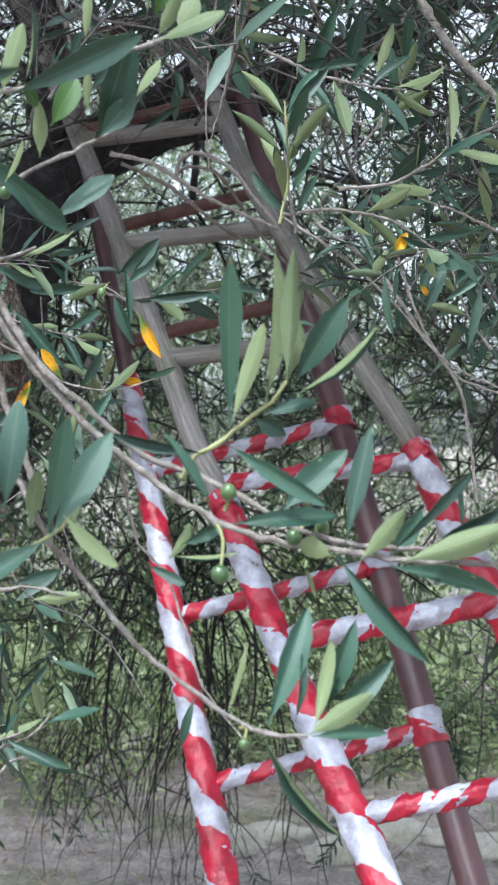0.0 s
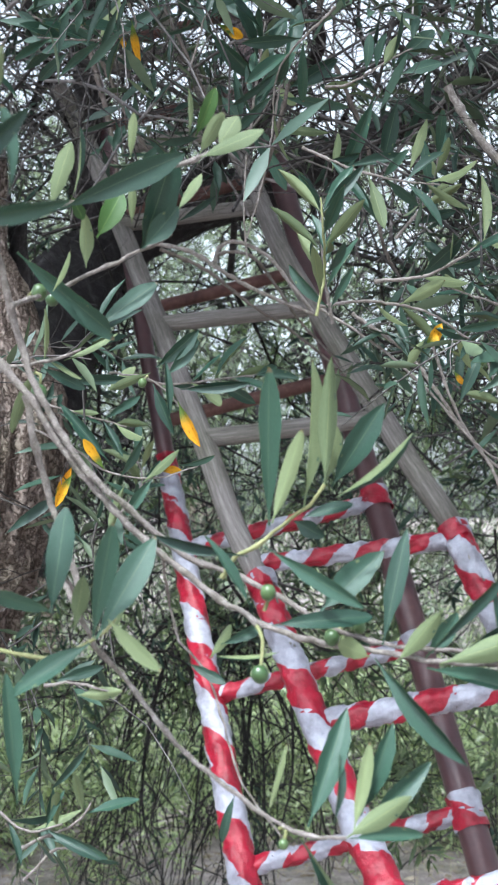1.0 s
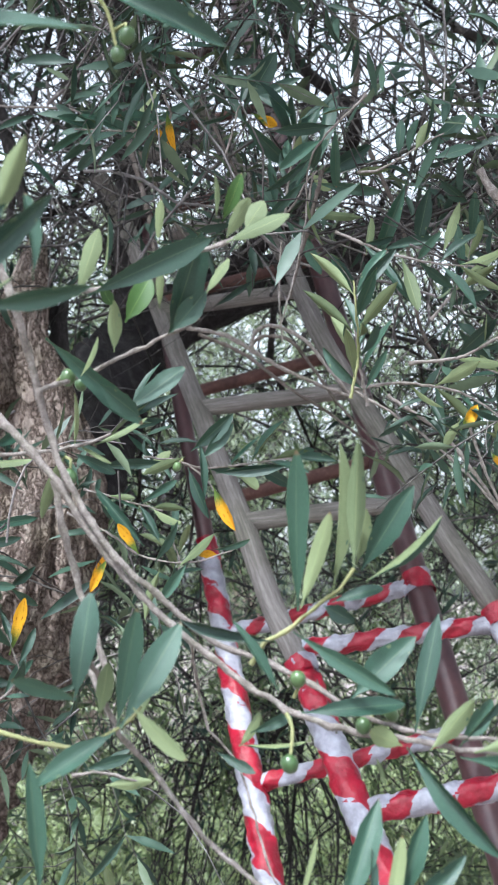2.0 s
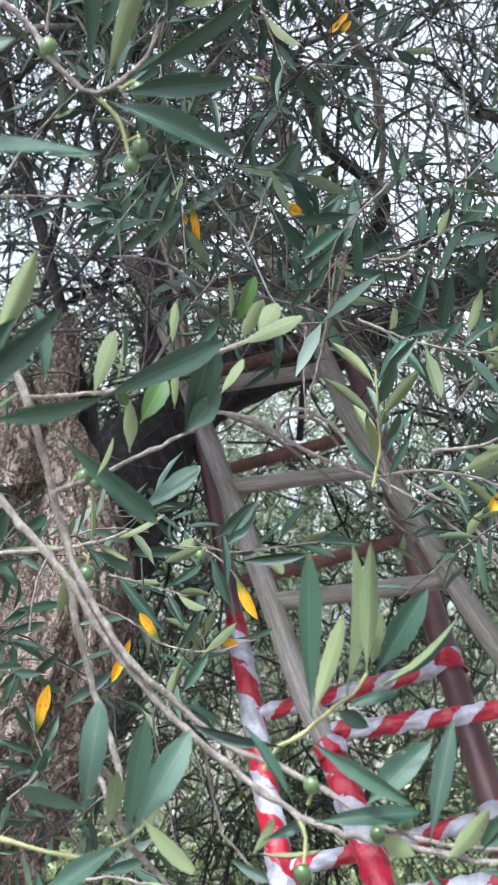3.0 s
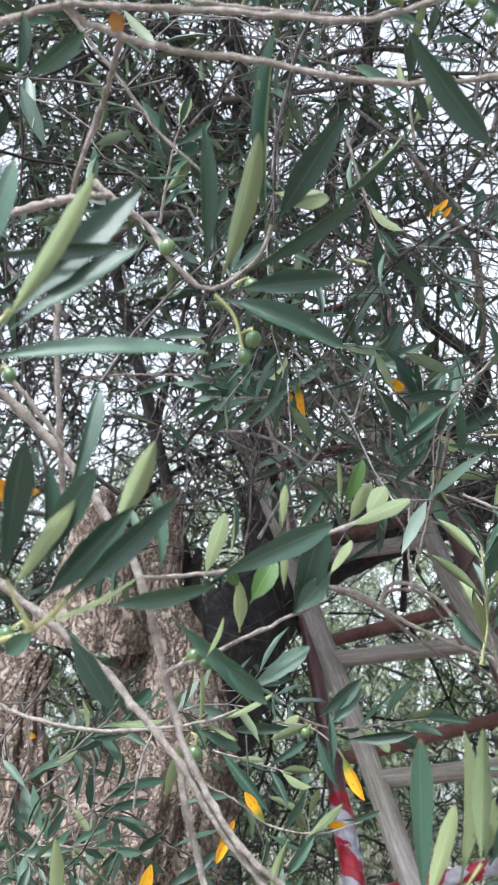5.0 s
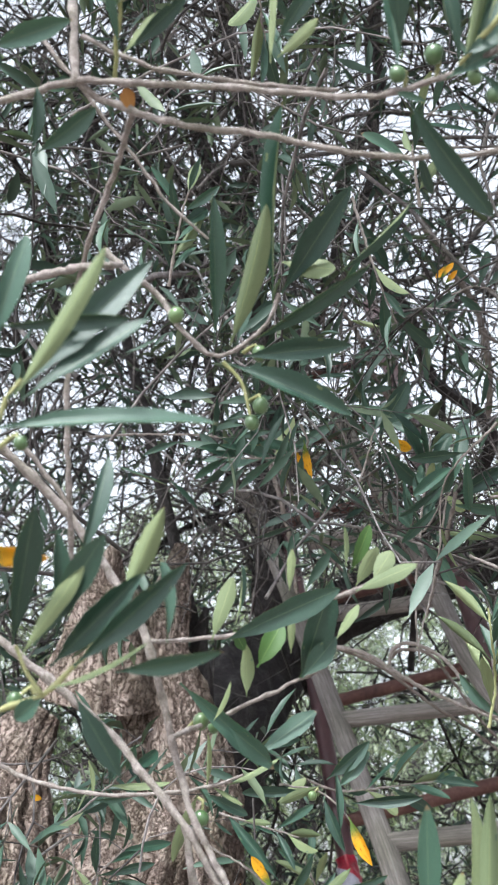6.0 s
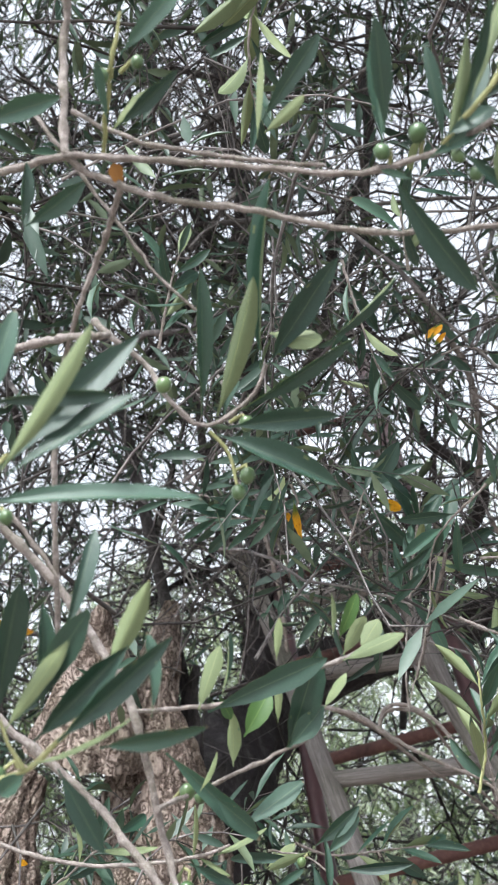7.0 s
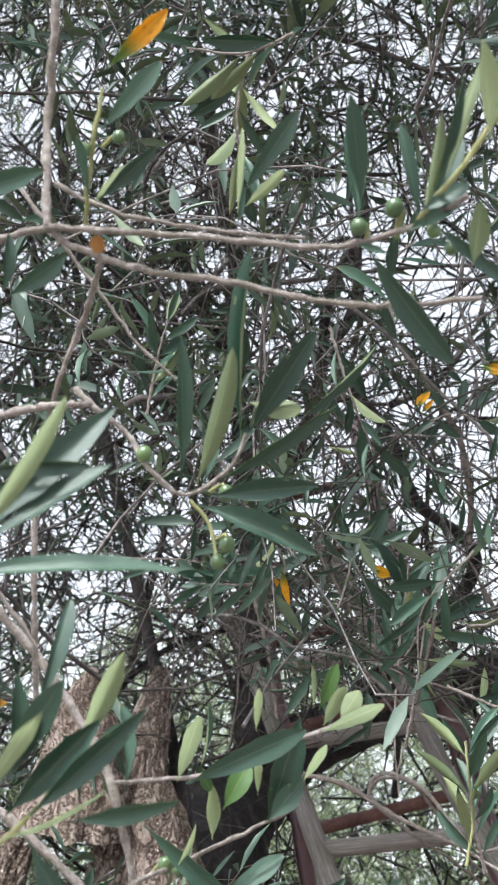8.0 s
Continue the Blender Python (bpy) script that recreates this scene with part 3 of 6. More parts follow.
def leaf(twig, base, tip, width, roll=0.0, kind="g"):
    """A leaf from base to tip. roll 0 turns its upper skin to the open side (towards -y), 180 its pale lower skin."""
    a, t = Vector(base), Vector(tip)
    axis = t - a
    size = axis.length
    axis.normalize()
    n = Vector((0.1, -1, -0.12))
    n = (n - axis * n.dot(axis)).normalized()
    n = Matrix.Rotation(radians(roll + pick.uniform(-12, 12)), 3, axis) @ n
    side = axis.cross(n)
    ob = new("leaf", LEAVES[kind][pick.randrange(5)])
    ob.parent = twig
    ob.matrix_basis = Matrix(((side.x * width * 0.94, axis.x * size, n.x * size, a.x), (side.y * width * 0.94, axis.y * size, n.y * size, a.y), (side.z * width * 0.94, axis.z * size, n.z * size, a.z), (0, 0, 0, 1)))
    if kind in NAMES:
        tagged(ob, NAMES[kind])
    return ob


def twig(pts, r0, r1, green=False, label="", bark=None):
    """A thin twig with nodes."""
    rng, b = np.random.default_rng(len(bpy.data.objects)), Build()
    line = glide(pts, 0.005)
    n = len(line)
    line[1:-1] += rng.normal(size=(n - 2, 3)) * 0.00032
    rad = taper(n, r0, r1, rng, 0.11)
    rad[:: max(3, int(0.022 / 0.005))] *= 1.3
    add_tube(b, line, rad, 10, 0)
    return part("branch", b.mesh("branch", [bark or (STEM if green else TWIG)]), olive_tree, label)


def olive_mesh():
    b = Build()
    n, sides = 14, 18
    s = np.linspace(0.02, 0.98, n)
    line = np.stack([0 * s, 0 * s, (s - 0.5) * 2.3], -1)
    rad = np.sqrt(np.clip(1 - (2 * s - 1) ** 2, 0, 1)) * (1 + 0.06 * (s - 0.5))
    v = rings(line, rad, sides)
    b.add(v.reshape(-1, 3), tube_faces(n, sides), 0)
    for k in (0, n - 1):
        b.add(v[k], np.arange(sides)[None, :], 0)
    return b.mesh("olive", [FRUIT])


OLIVE = olive_mesh()


def olive(twig_ob, at, r, root=None):
    """A small unripe olive, with its stalk where one shows."""
    ob = new("olive", OLIVE)
    ob.parent = twig_ob
    ob.matrix_basis = Matrix.LocRotScale(at, Euler((pick.uniform(-0.4, 0.4), pick.uniform(-0.4, 0.4), 0)), (r, r, r))
    tagged(ob, "small green olive")
    if root:
        b = Build()
        mid = [(p + q) / 2 + d for p, q, d in zip(root, at, (0.002, 0.0, 0.004))]
        add_tube(b, glide([root, mid, at], 0.003), taper(len(glide([root, mid, at], 0.003)), 0.0009, 0.0007, np.random.default_rng(1)), 8)
        part("stalk", b.mesh("stalk", [STEM]), twig_ob)


def sprig(pts, pairs, seed, size=0.05, r=0.0012, flip=0.35, first=0.25, green=False):
    """A twig with opposite pairs of leaves towards its end."""
    rng = random.Random(seed)
    tw = twig(pts, r, r * 0.5, green)
    line = glide(pts, 0.004)
    for k in range(pairs):
        i = int((first + (1 - first) * (k + 0.7) / pairs) * (len(line) - 2))
        p, d = Vector(line[i]), (Vector(line[i + 1]) - Vector(line[i])).normalized()
        up = d.cross(Vector((rng.uniform(-1, 1), rng.uniform(-0.6, 0.6), rng.uniform(-1, 1)))).normalized()
        for s in (1, -1):
            if rng.random() < 0.16:
                continue
            way = (d * rng.uniform(0.5, 0.9) + up * s * rng.uniform(0.5, 0.9)).normalized()
            long = size * rng.uniform(0.7, 1.15)
            under = rng.random() < flip
            leaf(tw, p, p + way * long, long * rng.uniform(0.165, 0.23), rng.uniform(120, 230) if under else rng.uniform(-60, 60))
    return tw


main = twig([(-0.2408, 0.5513, 1.7242), (-0.2113, 0.5617, 1.703), (-0.1635, 0.5793, 1.6645), (-0.142, 0.576, 1.6419), (-0.1213, 0.5725, 1.6198), (-0.0984, 0.5716, 1.5867), (-0.0694, 0.571, 1.5549), (-0.0404, 0.57, 1.5317), (-0.0185, 0.56, 1.5179), (0, 0.555, 1.5104), (0.0216, 0.55, 1.5059), (0.0378, 0.54, 1.5048), (0.0652, 0.53, 1.5012), (0.1075, 0.52, 1.5005)], 0.0022, 0.0011)
second_twig = twig([(-0.2076, 0.5191, 1.7916), (-0.1792, 0.535, 1.7642), (-0.1536, 0.542, 1.7306), (-0.1351, 0.5428, 1.6989), (-0.1233, 0.5673, 1.6433), (-0.1155, 0.5676, 1.6218), (-0.1029, 0.5687, 1.5984), (-0.0906, 0.5682, 1.5821), (-0.076, 0.5674, 1.5686), (-0.0476, 0.575, 1.5444), (-0.0244, 0.57, 1.5362), (-0.0027, 0.56, 1.5258), (0.0216, 0.55, 1.5127), (0.0474, 0.54, 1.5069), (0.0792, 0.53, 1.5054)], 0.0022, 0.0009)
third = twig([(-0.1254, 0.5925, 1.6202), (-0.1218, 0.598, 1.5962), (-0.1155, 0.6037, 1.5721), (-0.1008, 0.6044, 1.5276), (-0.1008, 0.6, 1.5233)], 0.0018, 0.0014)
shoot = twig([(-0.03, 0.572, 1.5344), (-0.0227, 0.565, 1.5445), (-0.0138, 0.56, 1.5493), (-0.0027, 0.555, 1.5583), (0.0095, 0.55, 1.5675), (0.0162, 0.55, 1.5764)], 0.0011, 0.0007, True)
leaf(shoot, (-0.0082, 0.55, 1.5582), (-0.0097, 0.5389, 1.6274), 0.0100, 10)
leaf(shoot, (-0.0069, 0.54, 1.5593), (0.0064, 0.5411, 1.5998), 0.0086, 163)
leaf(shoot, (0.007, 0.55, 1.5667), (0.0149, 0.5449, 1.6302), 0.0109, 143)
leaf(shoot, (0.0157, 0.53, 1.5762), (0.0186, 0.5333, 1.6302), 0.0088, 167)
leaf(shoot, (0.0175, 0.56, 1.5786), (0.0235, 0.5618, 1.6025), 0.0076, 142)
leaf(shoot, (0.0195, 0.56, 1.5757), (0.0425, 0.5484, 1.6119), 0.0129, 1)
leaf(shoot, (0.0212, 0.54, 1.5707), (0.0549, 0.5276, 1.5939), 0.0051, 61)
leaf(shoot, (0.0065, 0.55, 1.5619), (0.0296, 0.5548, 1.5693), 0.0074, -27)
leaf(shoot, (0.0027, 0.56, 1.5604), (0.016, 0.5578, 1.553), 0.0084, 8)
leaf(shoot, (-0.0164, 0.54, 1.5243), (-0.0341, 0.5343, 1.5552), 0.0064, 31)
leaf(shoot, (-0.0174, 0.54, 1.5452), (-0.0617, 0.5529, 1.5529), 0.0064, -23)
leaf(shoot, (-0.01, 0.53, 1.5498), (0.0329, 0.5291, 1.5225), 0.0076, 17)
leaf(main, (-0.0068, 0.53, 1.5164), (0.0383, 0.539, 1.5205), 0.0097, -11)
leaf(second_twig, (0.0146, 0.56, 1.5201), (0.0424, 0.5594, 1.5478), 0.0142, -27)
leaf(main, (0.0399, 0.53, 1.5084), (0.0509, 0.5342, 1.5575), 0.0093, -2)
leaf(main, (0.046, 0.53, 1.5014), (0.0649, 0.524, 1.5225), 0.0084, 154)
leaf(main, (0.0593, 0.54, 1.5022), (0.0743, 0.5419, 1.5211), 0.0099, -7)
leaf(main, (0.0571, 0.52, 1.5039), (0.0891, 0.5304, 1.5397), 0.0054, 43)
leaf(main, (0.0674, 0.52, 1.5028), (0.1065, 0.5206, 1.5234), 0.0091, 3)
leaf(main, (0.0616, 0.51, 1.5028), (0.1115, 0.5173, 1.5167), 0.0113, 150)
leaf(main, (0.0571, 0.52, 1.4998), (0.1062, 0.525, 1.4896), 0.0083, -30)
leaf(main, (0.036, 0.52, 1.5039), (0.0697, 0.5049, 1.4614), 0.0087, 15)
leaf(main, (0.035, 0.54, 1.5022), (0.0213, 0.5423, 1.5075), 0.0111, 173)
leaf(main, (-0.0342, 0.55, 1.5013), (-0.0039, 0.5517, 1.4999), 0.0035, 48)
leaf(second_twig, (-0.0455, 0.57, 1.4957), (-0.0278, 0.5677, 1.4872), 0.0054, 9)
leaf(second_twig, (-0.0354, 0.57, 1.4982), (-0.0239, 0.5647, 1.5137), 0.0068, 151)
leaf(main, (-0.0299, 0.56, 1.5053), (-0.0102, 0.5646, 1.5124), 0.0058, 8)
leaf(main, (0.0897, 0.53, 1.5054), (0.0838, 0.5295, 1.5346), 0.0029, 67)
leaf(main, (0.0288, 0.55, 1.4826), (0.0241, 0.5518, 1.495), 0.0039, 147)
olive(main, (-0.0089, 0.56, 1.5283), 0.0035, (-0.0107, 0.564, 1.5199))
olive(main, (0.0192, 0.55, 1.5093), 0.0034, (0.023, 0.554, 1.5107))
olive(main, (0.0313, 0.55, 1.5139), 0.0029)
olive(main, (-0.0123, 0.545, 1.4938), 0.0038, (-0.0138, 0.549, 1.5147))
lower = twig([(-0.1008, 0.6, 1.5233), (-0.0989, 0.5338, 1.5394), (-0.0883, 0.5046, 1.5304), (-0.0781, 0.506, 1.5098), (-0.0667, 0.52, 1.4936), (-0.0542, 0.51, 1.4801), (-0.0407, 0.51, 1.4655), (-0.0245, 0.5, 1.455), (-0.009, 0.5, 1.4433), (0.0064, 0.5, 1.4367), (0.0229, 0.5, 1.4352)], 0.0014, 0.0008)
leaf(lower, (0.0075, 0.5, 1.4396), (0.025, 0.5113, 1.4851), 0.0111, -8)
leaf(lower, (0.0179, 0.5, 1.4407), (0.0224, 0.5035, 1.467), 0.0040, 49)
leaf(lower, (0.0258, 0.5, 1.4385), (0.0339, 0.5087, 1.4706), 0.0075, 157)
leaf(lower, (0.029, 0.51, 1.4419), (0.0432, 0.5075, 1.4789), 0.0085, -5)
leaf(lower, (0.0295, 0.5, 1.4385), (0.0583, 0.507, 1.4642), 0.0099, -1)
leaf(lower, (0.0225, 0.49, 1.4381), (0.0481, 0.489, 1.4539), 0.0089, 144)
leaf(lower, (0.0245, 0.5, 1.4352), (0.0558, 0.508, 1.436), 0.0063, -31)
leaf(lower, (0.0054, 0.51, 1.4322), (0.0347, 0.5217, 1.3858), 0.0049, 34)
leaf(lower, (-0.0083, 0.52, 1.4398), (-0.002, 0.5129, 1.4695), 0.0045, 141)
olive(lower, (-0.0021, 0.52, 1.4276), 0.0021, (-0.0037, 0.524, 1.4331))
wisp = twig([(-0.0573, 0.575, 1.5429), (-0.0563, 0.6, 1.5193), (-0.0518, 0.6, 1.5021), (-0.0413, 0.6, 1.4916), (-0.0315, 0.59, 1.4704), (-0.0233, 0.58, 1.4449), (-0.0169, 0.58, 1.4334), (-0.0028, 0.58, 1.4155)], 0.0007, 0.0004)
leaf(wisp, (-0.0245, 0.58, 1.4347), (-0.0312, 0.5751, 1.4146), 0.0046, 29)
low_left = twig([(-0.1307, 0.5044, 1.5121), (-0.117, 0.5049, 1.5087), (-0.0987, 0.5057, 1.5052), (-0.0777, 0.4958, 1.5131), (-0.0687, 0.4956, 1.5221)], 0.0010, 0.0007, True)
leaf(low_left, (-0.0762, 0.4857, 1.5152), (-0.0682, 0.4755, 1.561), 0.0095, 11)
leaf(low_left, (-0.0751, 0.4858, 1.5147), (-0.0528, 0.4973, 1.555), 0.0131, -14)
leaf(low_left, (-0.0851, 0.4953, 1.5176), (-0.0809, 0.4934, 1.5394), 0.0077, 171)
leaf(low_left, (-0.0702, 0.4855, 1.5222), (-0.0515, 0.4893, 1.5013), 0.0087, 156)
leaf(low_left, (-0.0788, 0.4958, 1.512), (-0.1115, 0.4913, 1.492), 0.0101, 24)
leaf(low_left, (-0.0927, 0.4847, 1.5251), (-0.0865, 0.4828, 1.5658), 0.0119, 8)
leaf(low_left, (-0.0934, 0.4947, 1.5243), (-0.1188, 0.4916, 1.5334), 0.0093, -8)
leaf(low_left, (-0.1081, 0.4985, 1.448), (-0.1104, 0.4908, 1.5013), 0.0081, 37)
leaf(low_left, (-0.0712, 0.5059, 1.5155), (-0.0667, 0.506, 1.5315), 0.0054, 149)
shade_twig = twig([(-0.1205, 0.62, 1.4787), (-0.1041, 0.62, 1.48), (-0.0823, 0.62, 1.4746)], 0.0008, 0.0005)
leaf(shade_twig, (-0.1041, 0.62, 1.474), (-0.081, 0.6212, 1.4758), 0.0069, 147)
leaf(shade_twig, (-0.1151, 0.62, 1.4814), (-0.0914, 0.6262, 1.4871), 0.0064, -2)
sprig([(-0.1696, 0.8, 1.3522), (-0.152, 0.8, 1.3603), (-0.1327, 0.79, 1.3703), (-0.1222, 0.79, 1.3836)], 4, 3, 0.036, 0.0012, 0.4, 0.2)
sprig([(-0.1702, 0.82, 1.3274), (-0.1485, 0.82, 1.3472), (-0.1253, 0.81, 1.3479)], 3, 4, 0.034, 0.0011, 0.3)
sprig([(-0.1936, 0.7898, 1.391), (-0.1655, 0.792, 1.3664), (-0.139, 0.7824, 1.3723)], 3, 14, 0.036, 0.0012, 0.3)
hang_l = twig([(-0.1253, 0.5561, 1.6575), (-0.1147, 0.6045, 1.6725), (-0.0959, 0.5945, 1.6788), (-0.0764, 0.5946, 1.6875), (-0.0554, 0.5942, 1.6983)], 0.0013, 0.0008)
leaf(hang_l, (-0.104, 0.587, 1.6667), (-0.0851, 0.6001, 1.6504), 0.0103, 12)
leaf(hang_l, (-0.1266, 0.5754, 1.6858), (-0.0865, 0.6128, 1.6517), 0.0108, 7)
leaf(hang_l, (-0.0928, 0.6043, 1.6553), (-0.0642, 0.6095, 1.6765), 0.0115, -8)
leaf(hang_l, (-0.0969, 0.5932, 1.6819), (-0.0966, 0.5914, 1.7077), 0.0075, 169)
leaf(hang_l, (-0.1112, 0.5847, 1.669), (-0.1009, 0.582, 1.6867), 0.0054, 155)
leaf(hang_l, (-0.0708, 0.5946, 1.6902), (-0.0508, 0.5703, 1.7327), 0.0155, 13)
leaf(hang_l, (-0.0681, 0.5844, 1.6896), (-0.0509, 0.5858, 1.7097), 0.0123, 3)
leaf(hang_l, (-0.052, 0.5905, 1.7093), (-0.0419, 0.5914, 1.7276), 0.0085, 152, "f")
leaf(hang_l, (-0.0911, 0.5889, 1.6955), (-0.0782, 0.5892, 1.7178), 0.0125, 15, "f")
leaf(hang_l, (-0.0744, 0.5892, 1.7023), (-0.0735, 0.5835, 1.7193), 0.0045, 172)
leaf(hang_l, (-0.1021, 0.5797, 1.7138), (-0.0973, 0.5862, 1.7039), 0.0065, 8, "f")
olive(hang_l, (-0.1195, 0.5938, 1.67), 0.0039, (-0.1274, 0.598, 1.6667))
olive(hang_l, (-0.1174, 0.6158, 1.6704), 0.0032)
hang_r = twig([(-0.14, 0.5557, 1.7018), (-0.122, 0.5785, 1.7077), (-0.0982, 0.5714, 1.7088), (-0.0599, 0.5728, 1.7229), (-0.038, 0.5735, 1.731), (-0.0216, 0.5736, 1.7385)], 0.0011, 0.0010)
leaf(hang_r, (-0.104, 0.5619, 1.7026), (-0.0461, 0.551, 1.7269), 0.0126, 21)
leaf(hang_r, (-0.1104, 0.5705, 1.7055), (-0.1004, 0.5673, 1.7363), 0.0098, 172)
leaf(hang_r, (-0.0726, 0.5683, 1.7285), (-0.0705, 0.5621, 1.7478), 0.0049, 173)
leaf(hang_r, (-0.0407, 0.5728, 1.7317), (-0.0295, 0.5653, 1.7483), 0.0089, 168)
leaf(hang_r, (-0.0425, 0.5698, 1.7386), (-0.0321, 0.5581, 1.7565), 0.0074, 13, "f")
leaf(hang_r, (-0.0452, 0.569, 1.7393), (-0.0448, 0.5657, 1.7601), 0.0030, 150)
leaf(hang_r, (-0.0317, 0.5634, 1.7321), (-0.0225, 0.5647, 1.7469), 0.0102, 173)
leaf(hang_r, (-0.0399, 0.5639, 1.7269), (-0.0112, 0.5563, 1.7381), 0.0097, 166)
leaf(hang_r, (-0.0994, 0.5702, 1.7113), (-0.0911, 0.5662, 1.7409), 0.0039, 106)
big = twig([(-0.1742, 0.4298, 1.6462), (-0.1578, 0.4202, 1.6505), (-0.1389, 0.411, 1.6547), (-0.1286, 0.4098, 1.6625), (-0.1196, 0.4075, 1.6725)], 0.0011, 0.0008, True)
big_b = twig([(-0.1399, 0.4108, 1.6547), (-0.1451, 0.4066, 1.6631), (-0.1476, 0.4032, 1.6706)], 0.0008, 0.0007, True)
leaf(big_b, (-0.1423, 0.3952, 1.6656), (-0.1191, 0.3855, 1.6952), 0.0075, 184)
leaf(big_b, (-0.1412, 0.4043, 1.6707), (-0.1113, 0.3844, 1.7069), 0.0113, 25)
leaf(big, (-0.1359, 0.408, 1.6639), (-0.1008, 0.3964, 1.6935), 0.0106, 12)
leaf(big, (-0.1245, 0.3997, 1.6624), (-0.0846, 0.4021, 1.6987), 0.0104, 25)
leaf(big, (-0.1123, 0.4133, 1.6887), (-0.0972, 0.4117, 1.723), 0.0089, 176)
leaf(big_b, (-0.1488, 0.403, 1.6706), (-0.1361, 0.373, 1.7139), 0.0106, 37)
leaf(big, (-0.1336, 0.4011, 1.6546), (-0.0976, 0.4056, 1.6671), 0.0054, 136)
leaf(big, (-0.1099, 0.403, 1.6608), (-0.0715, 0.3973, 1.6648), 0.0082, 14)
leaf(big, (-0.139, 0.4115, 1.6536), (-0.1505, 0.4144, 1.6456), 0.0077, -10)
leaf(big, (-0.1279, 0.4129, 1.655), (-0.1118, 0.4232, 1.6263), 0.0091, 6)
leaf(big_b, (-0.1599, 0.3782, 1.7007), (-0.1334, 0.3914, 1.6982), 0.0079, 26, "y")
leaf(big, (-0.1275, 0.4058, 1.7009), (-0.1148, 0.4051, 1.7423), 0.0063, 44)
leaf(big, (-0.1363, 0.4141, 1.6757), (-0.1327, 0.4005, 1.7124), 0.0075, 43)
leaf(big, (-0.0966, 0.4217, 1.6746), (-0.0954, 0.4197, 1.706), 0.0056, 68)
olive(big, (-0.1561, 0.4296, 1.6551), 0.0030, (-0.1501, 0.4338, 1.6582))
near_top = twig([(-0.1467, 0.4757, 1.8689), (-0.1347, 0.4692, 1.8551), (-0.1211, 0.4755, 1.8453), (-0.1099, 0.4703, 1.8275), (-0.1017, 0.4754, 1.8183), (-0.0924, 0.4787, 1.8143), (-0.0805, 0.4787, 1.8197), (-0.0702, 0.4769, 1.8289), (-0.0647, 0.4733, 1.8407)], 0.0015, 0.0008)
near_top_b = twig([(-0.1963, 0.4925, 1.8644), (-0.1685, 0.4772, 1.8608), (-0.1367, 0.4454, 1.8452), (-0.1358, 0.4637, 1.8546)], 0.0019, 0.0015)
leaf(near_top, (-0.0917, 0.4651, 1.8132), (-0.086, 0.4353, 1.8707), 0.0084, 37)
leaf(near_top, (-0.0849, 0.4662, 1.8133), (-0.0603, 0.4337, 1.8622), 0.0140, 176)
leaf(near_top, (-0.0673, 0.4737, 1.8383), (-0.0661, 0.4457, 1.9249), 0.0045, -32)
leaf(near_top, (-0.0634, 0.4733, 1.8412), (-0.0305, 0.4479, 1.8774), 0.0132, 19)
leaf(near_top, (-0.0793, 0.4789, 1.8197), (-0.0225, 0.4662, 1.8457), 0.0082, 58)
leaf(near_top, (-0.0383, 0.4746, 1.8496), (-0.0017, 0.4674, 1.8772), 0.0073, 46)
leaf(near_top, (-0.0798, 0.4689, 1.8089), (-0.0318, 0.478, 1.8168), 0.0106, 17)
leaf(near_top, (-0.0853, 0.4692, 1.8057), (-0.0316, 0.4741, 1.785), 0.0112, -11)
leaf(near_top, (-0.0629, 0.4685, 1.8537), (-0.0386, 0.4683, 1.8464), 0.0125, 178, "f")
leaf(near_top, (-0.0865, 0.4899, 1.8245), (-0.0813, 0.4862, 1.8539), 0.0079, 28)
olive(near_top, (-0.074, 0.4843, 1.7918), 0.0035, (-0.08, 0.4863, 1.795))
olive(near_top, (-0.0782, 0.4863, 1.7848), 0.0033, (-0.0904, 0.4781, 1.8112))
olive(near_top, (-0.0745, 0.4814, 1.8156), 0.0034, (-0.0826, 0.4836, 1.8173))
olive(near_top, (-0.1103, 0.469, 1.8308), 0.0035)
near_left = twig([(-0.1606, 0.3576, 1.7251), (-0.1431, 0.3475, 1.7311), (-0.1361, 0.3447, 1.7415), (-0.1312, 0.343, 1.7482)], 0.0012, 0.0008, True)
leaf(near_left, (-0.1326, 0.3357, 1.7382), (-0.0875, 0.3439, 1.7917), 0.0112, 8)
leaf(near_left, (-0.1268, 0.327, 1.7353), (-0.0961, 0.3205, 1.7804), 0.0092, 178)
leaf(near_left, (-0.1284, 0.3366, 1.738), (-0.089, 0.344, 1.7707), 0.0100, -14)
leaf(near_left, (-0.1417, 0.3349, 1.7638), (-0.0935, 0.3378, 1.7687), 0.0048, 60)
leaf(near_left, (-0.134, 0.3295, 1.7258), (-0.0642, 0.3372, 1.7335), 0.0112, -8)
leaf(near_left, (-0.144, 0.3383, 1.754), (-0.1257, 0.3267, 1.7936), 0.0085, 31)
olive(near_left, (-0.1359, 0.3596, 1.7315), 0.0025, (-0.1446, 0.3624, 1.7314))
upright = twig([(-0.131, 0.3533, 2.0096), (-0.1389, 0.3807, 1.9533), (-0.1374, 0.3813, 1.9247), (-0.1346, 0.3823, 1.8959)], 0.0017, 0.0017)
across = twig([(-0.179, 0.3875, 1.89), (-0.1604, 0.389, 1.8948), (-0.1342, 0.3828, 1.8948), (-0.096, 0.3812, 1.8886), (-0.0548, 0.3808, 1.8809), (-0.0195, 0.3791, 1.8736), (0.0022, 0.3728, 1.8719), (0.0191, 0.3735, 1.8778), (0.0358, 0.364, 1.8821)], 0.0016, 0.0010)
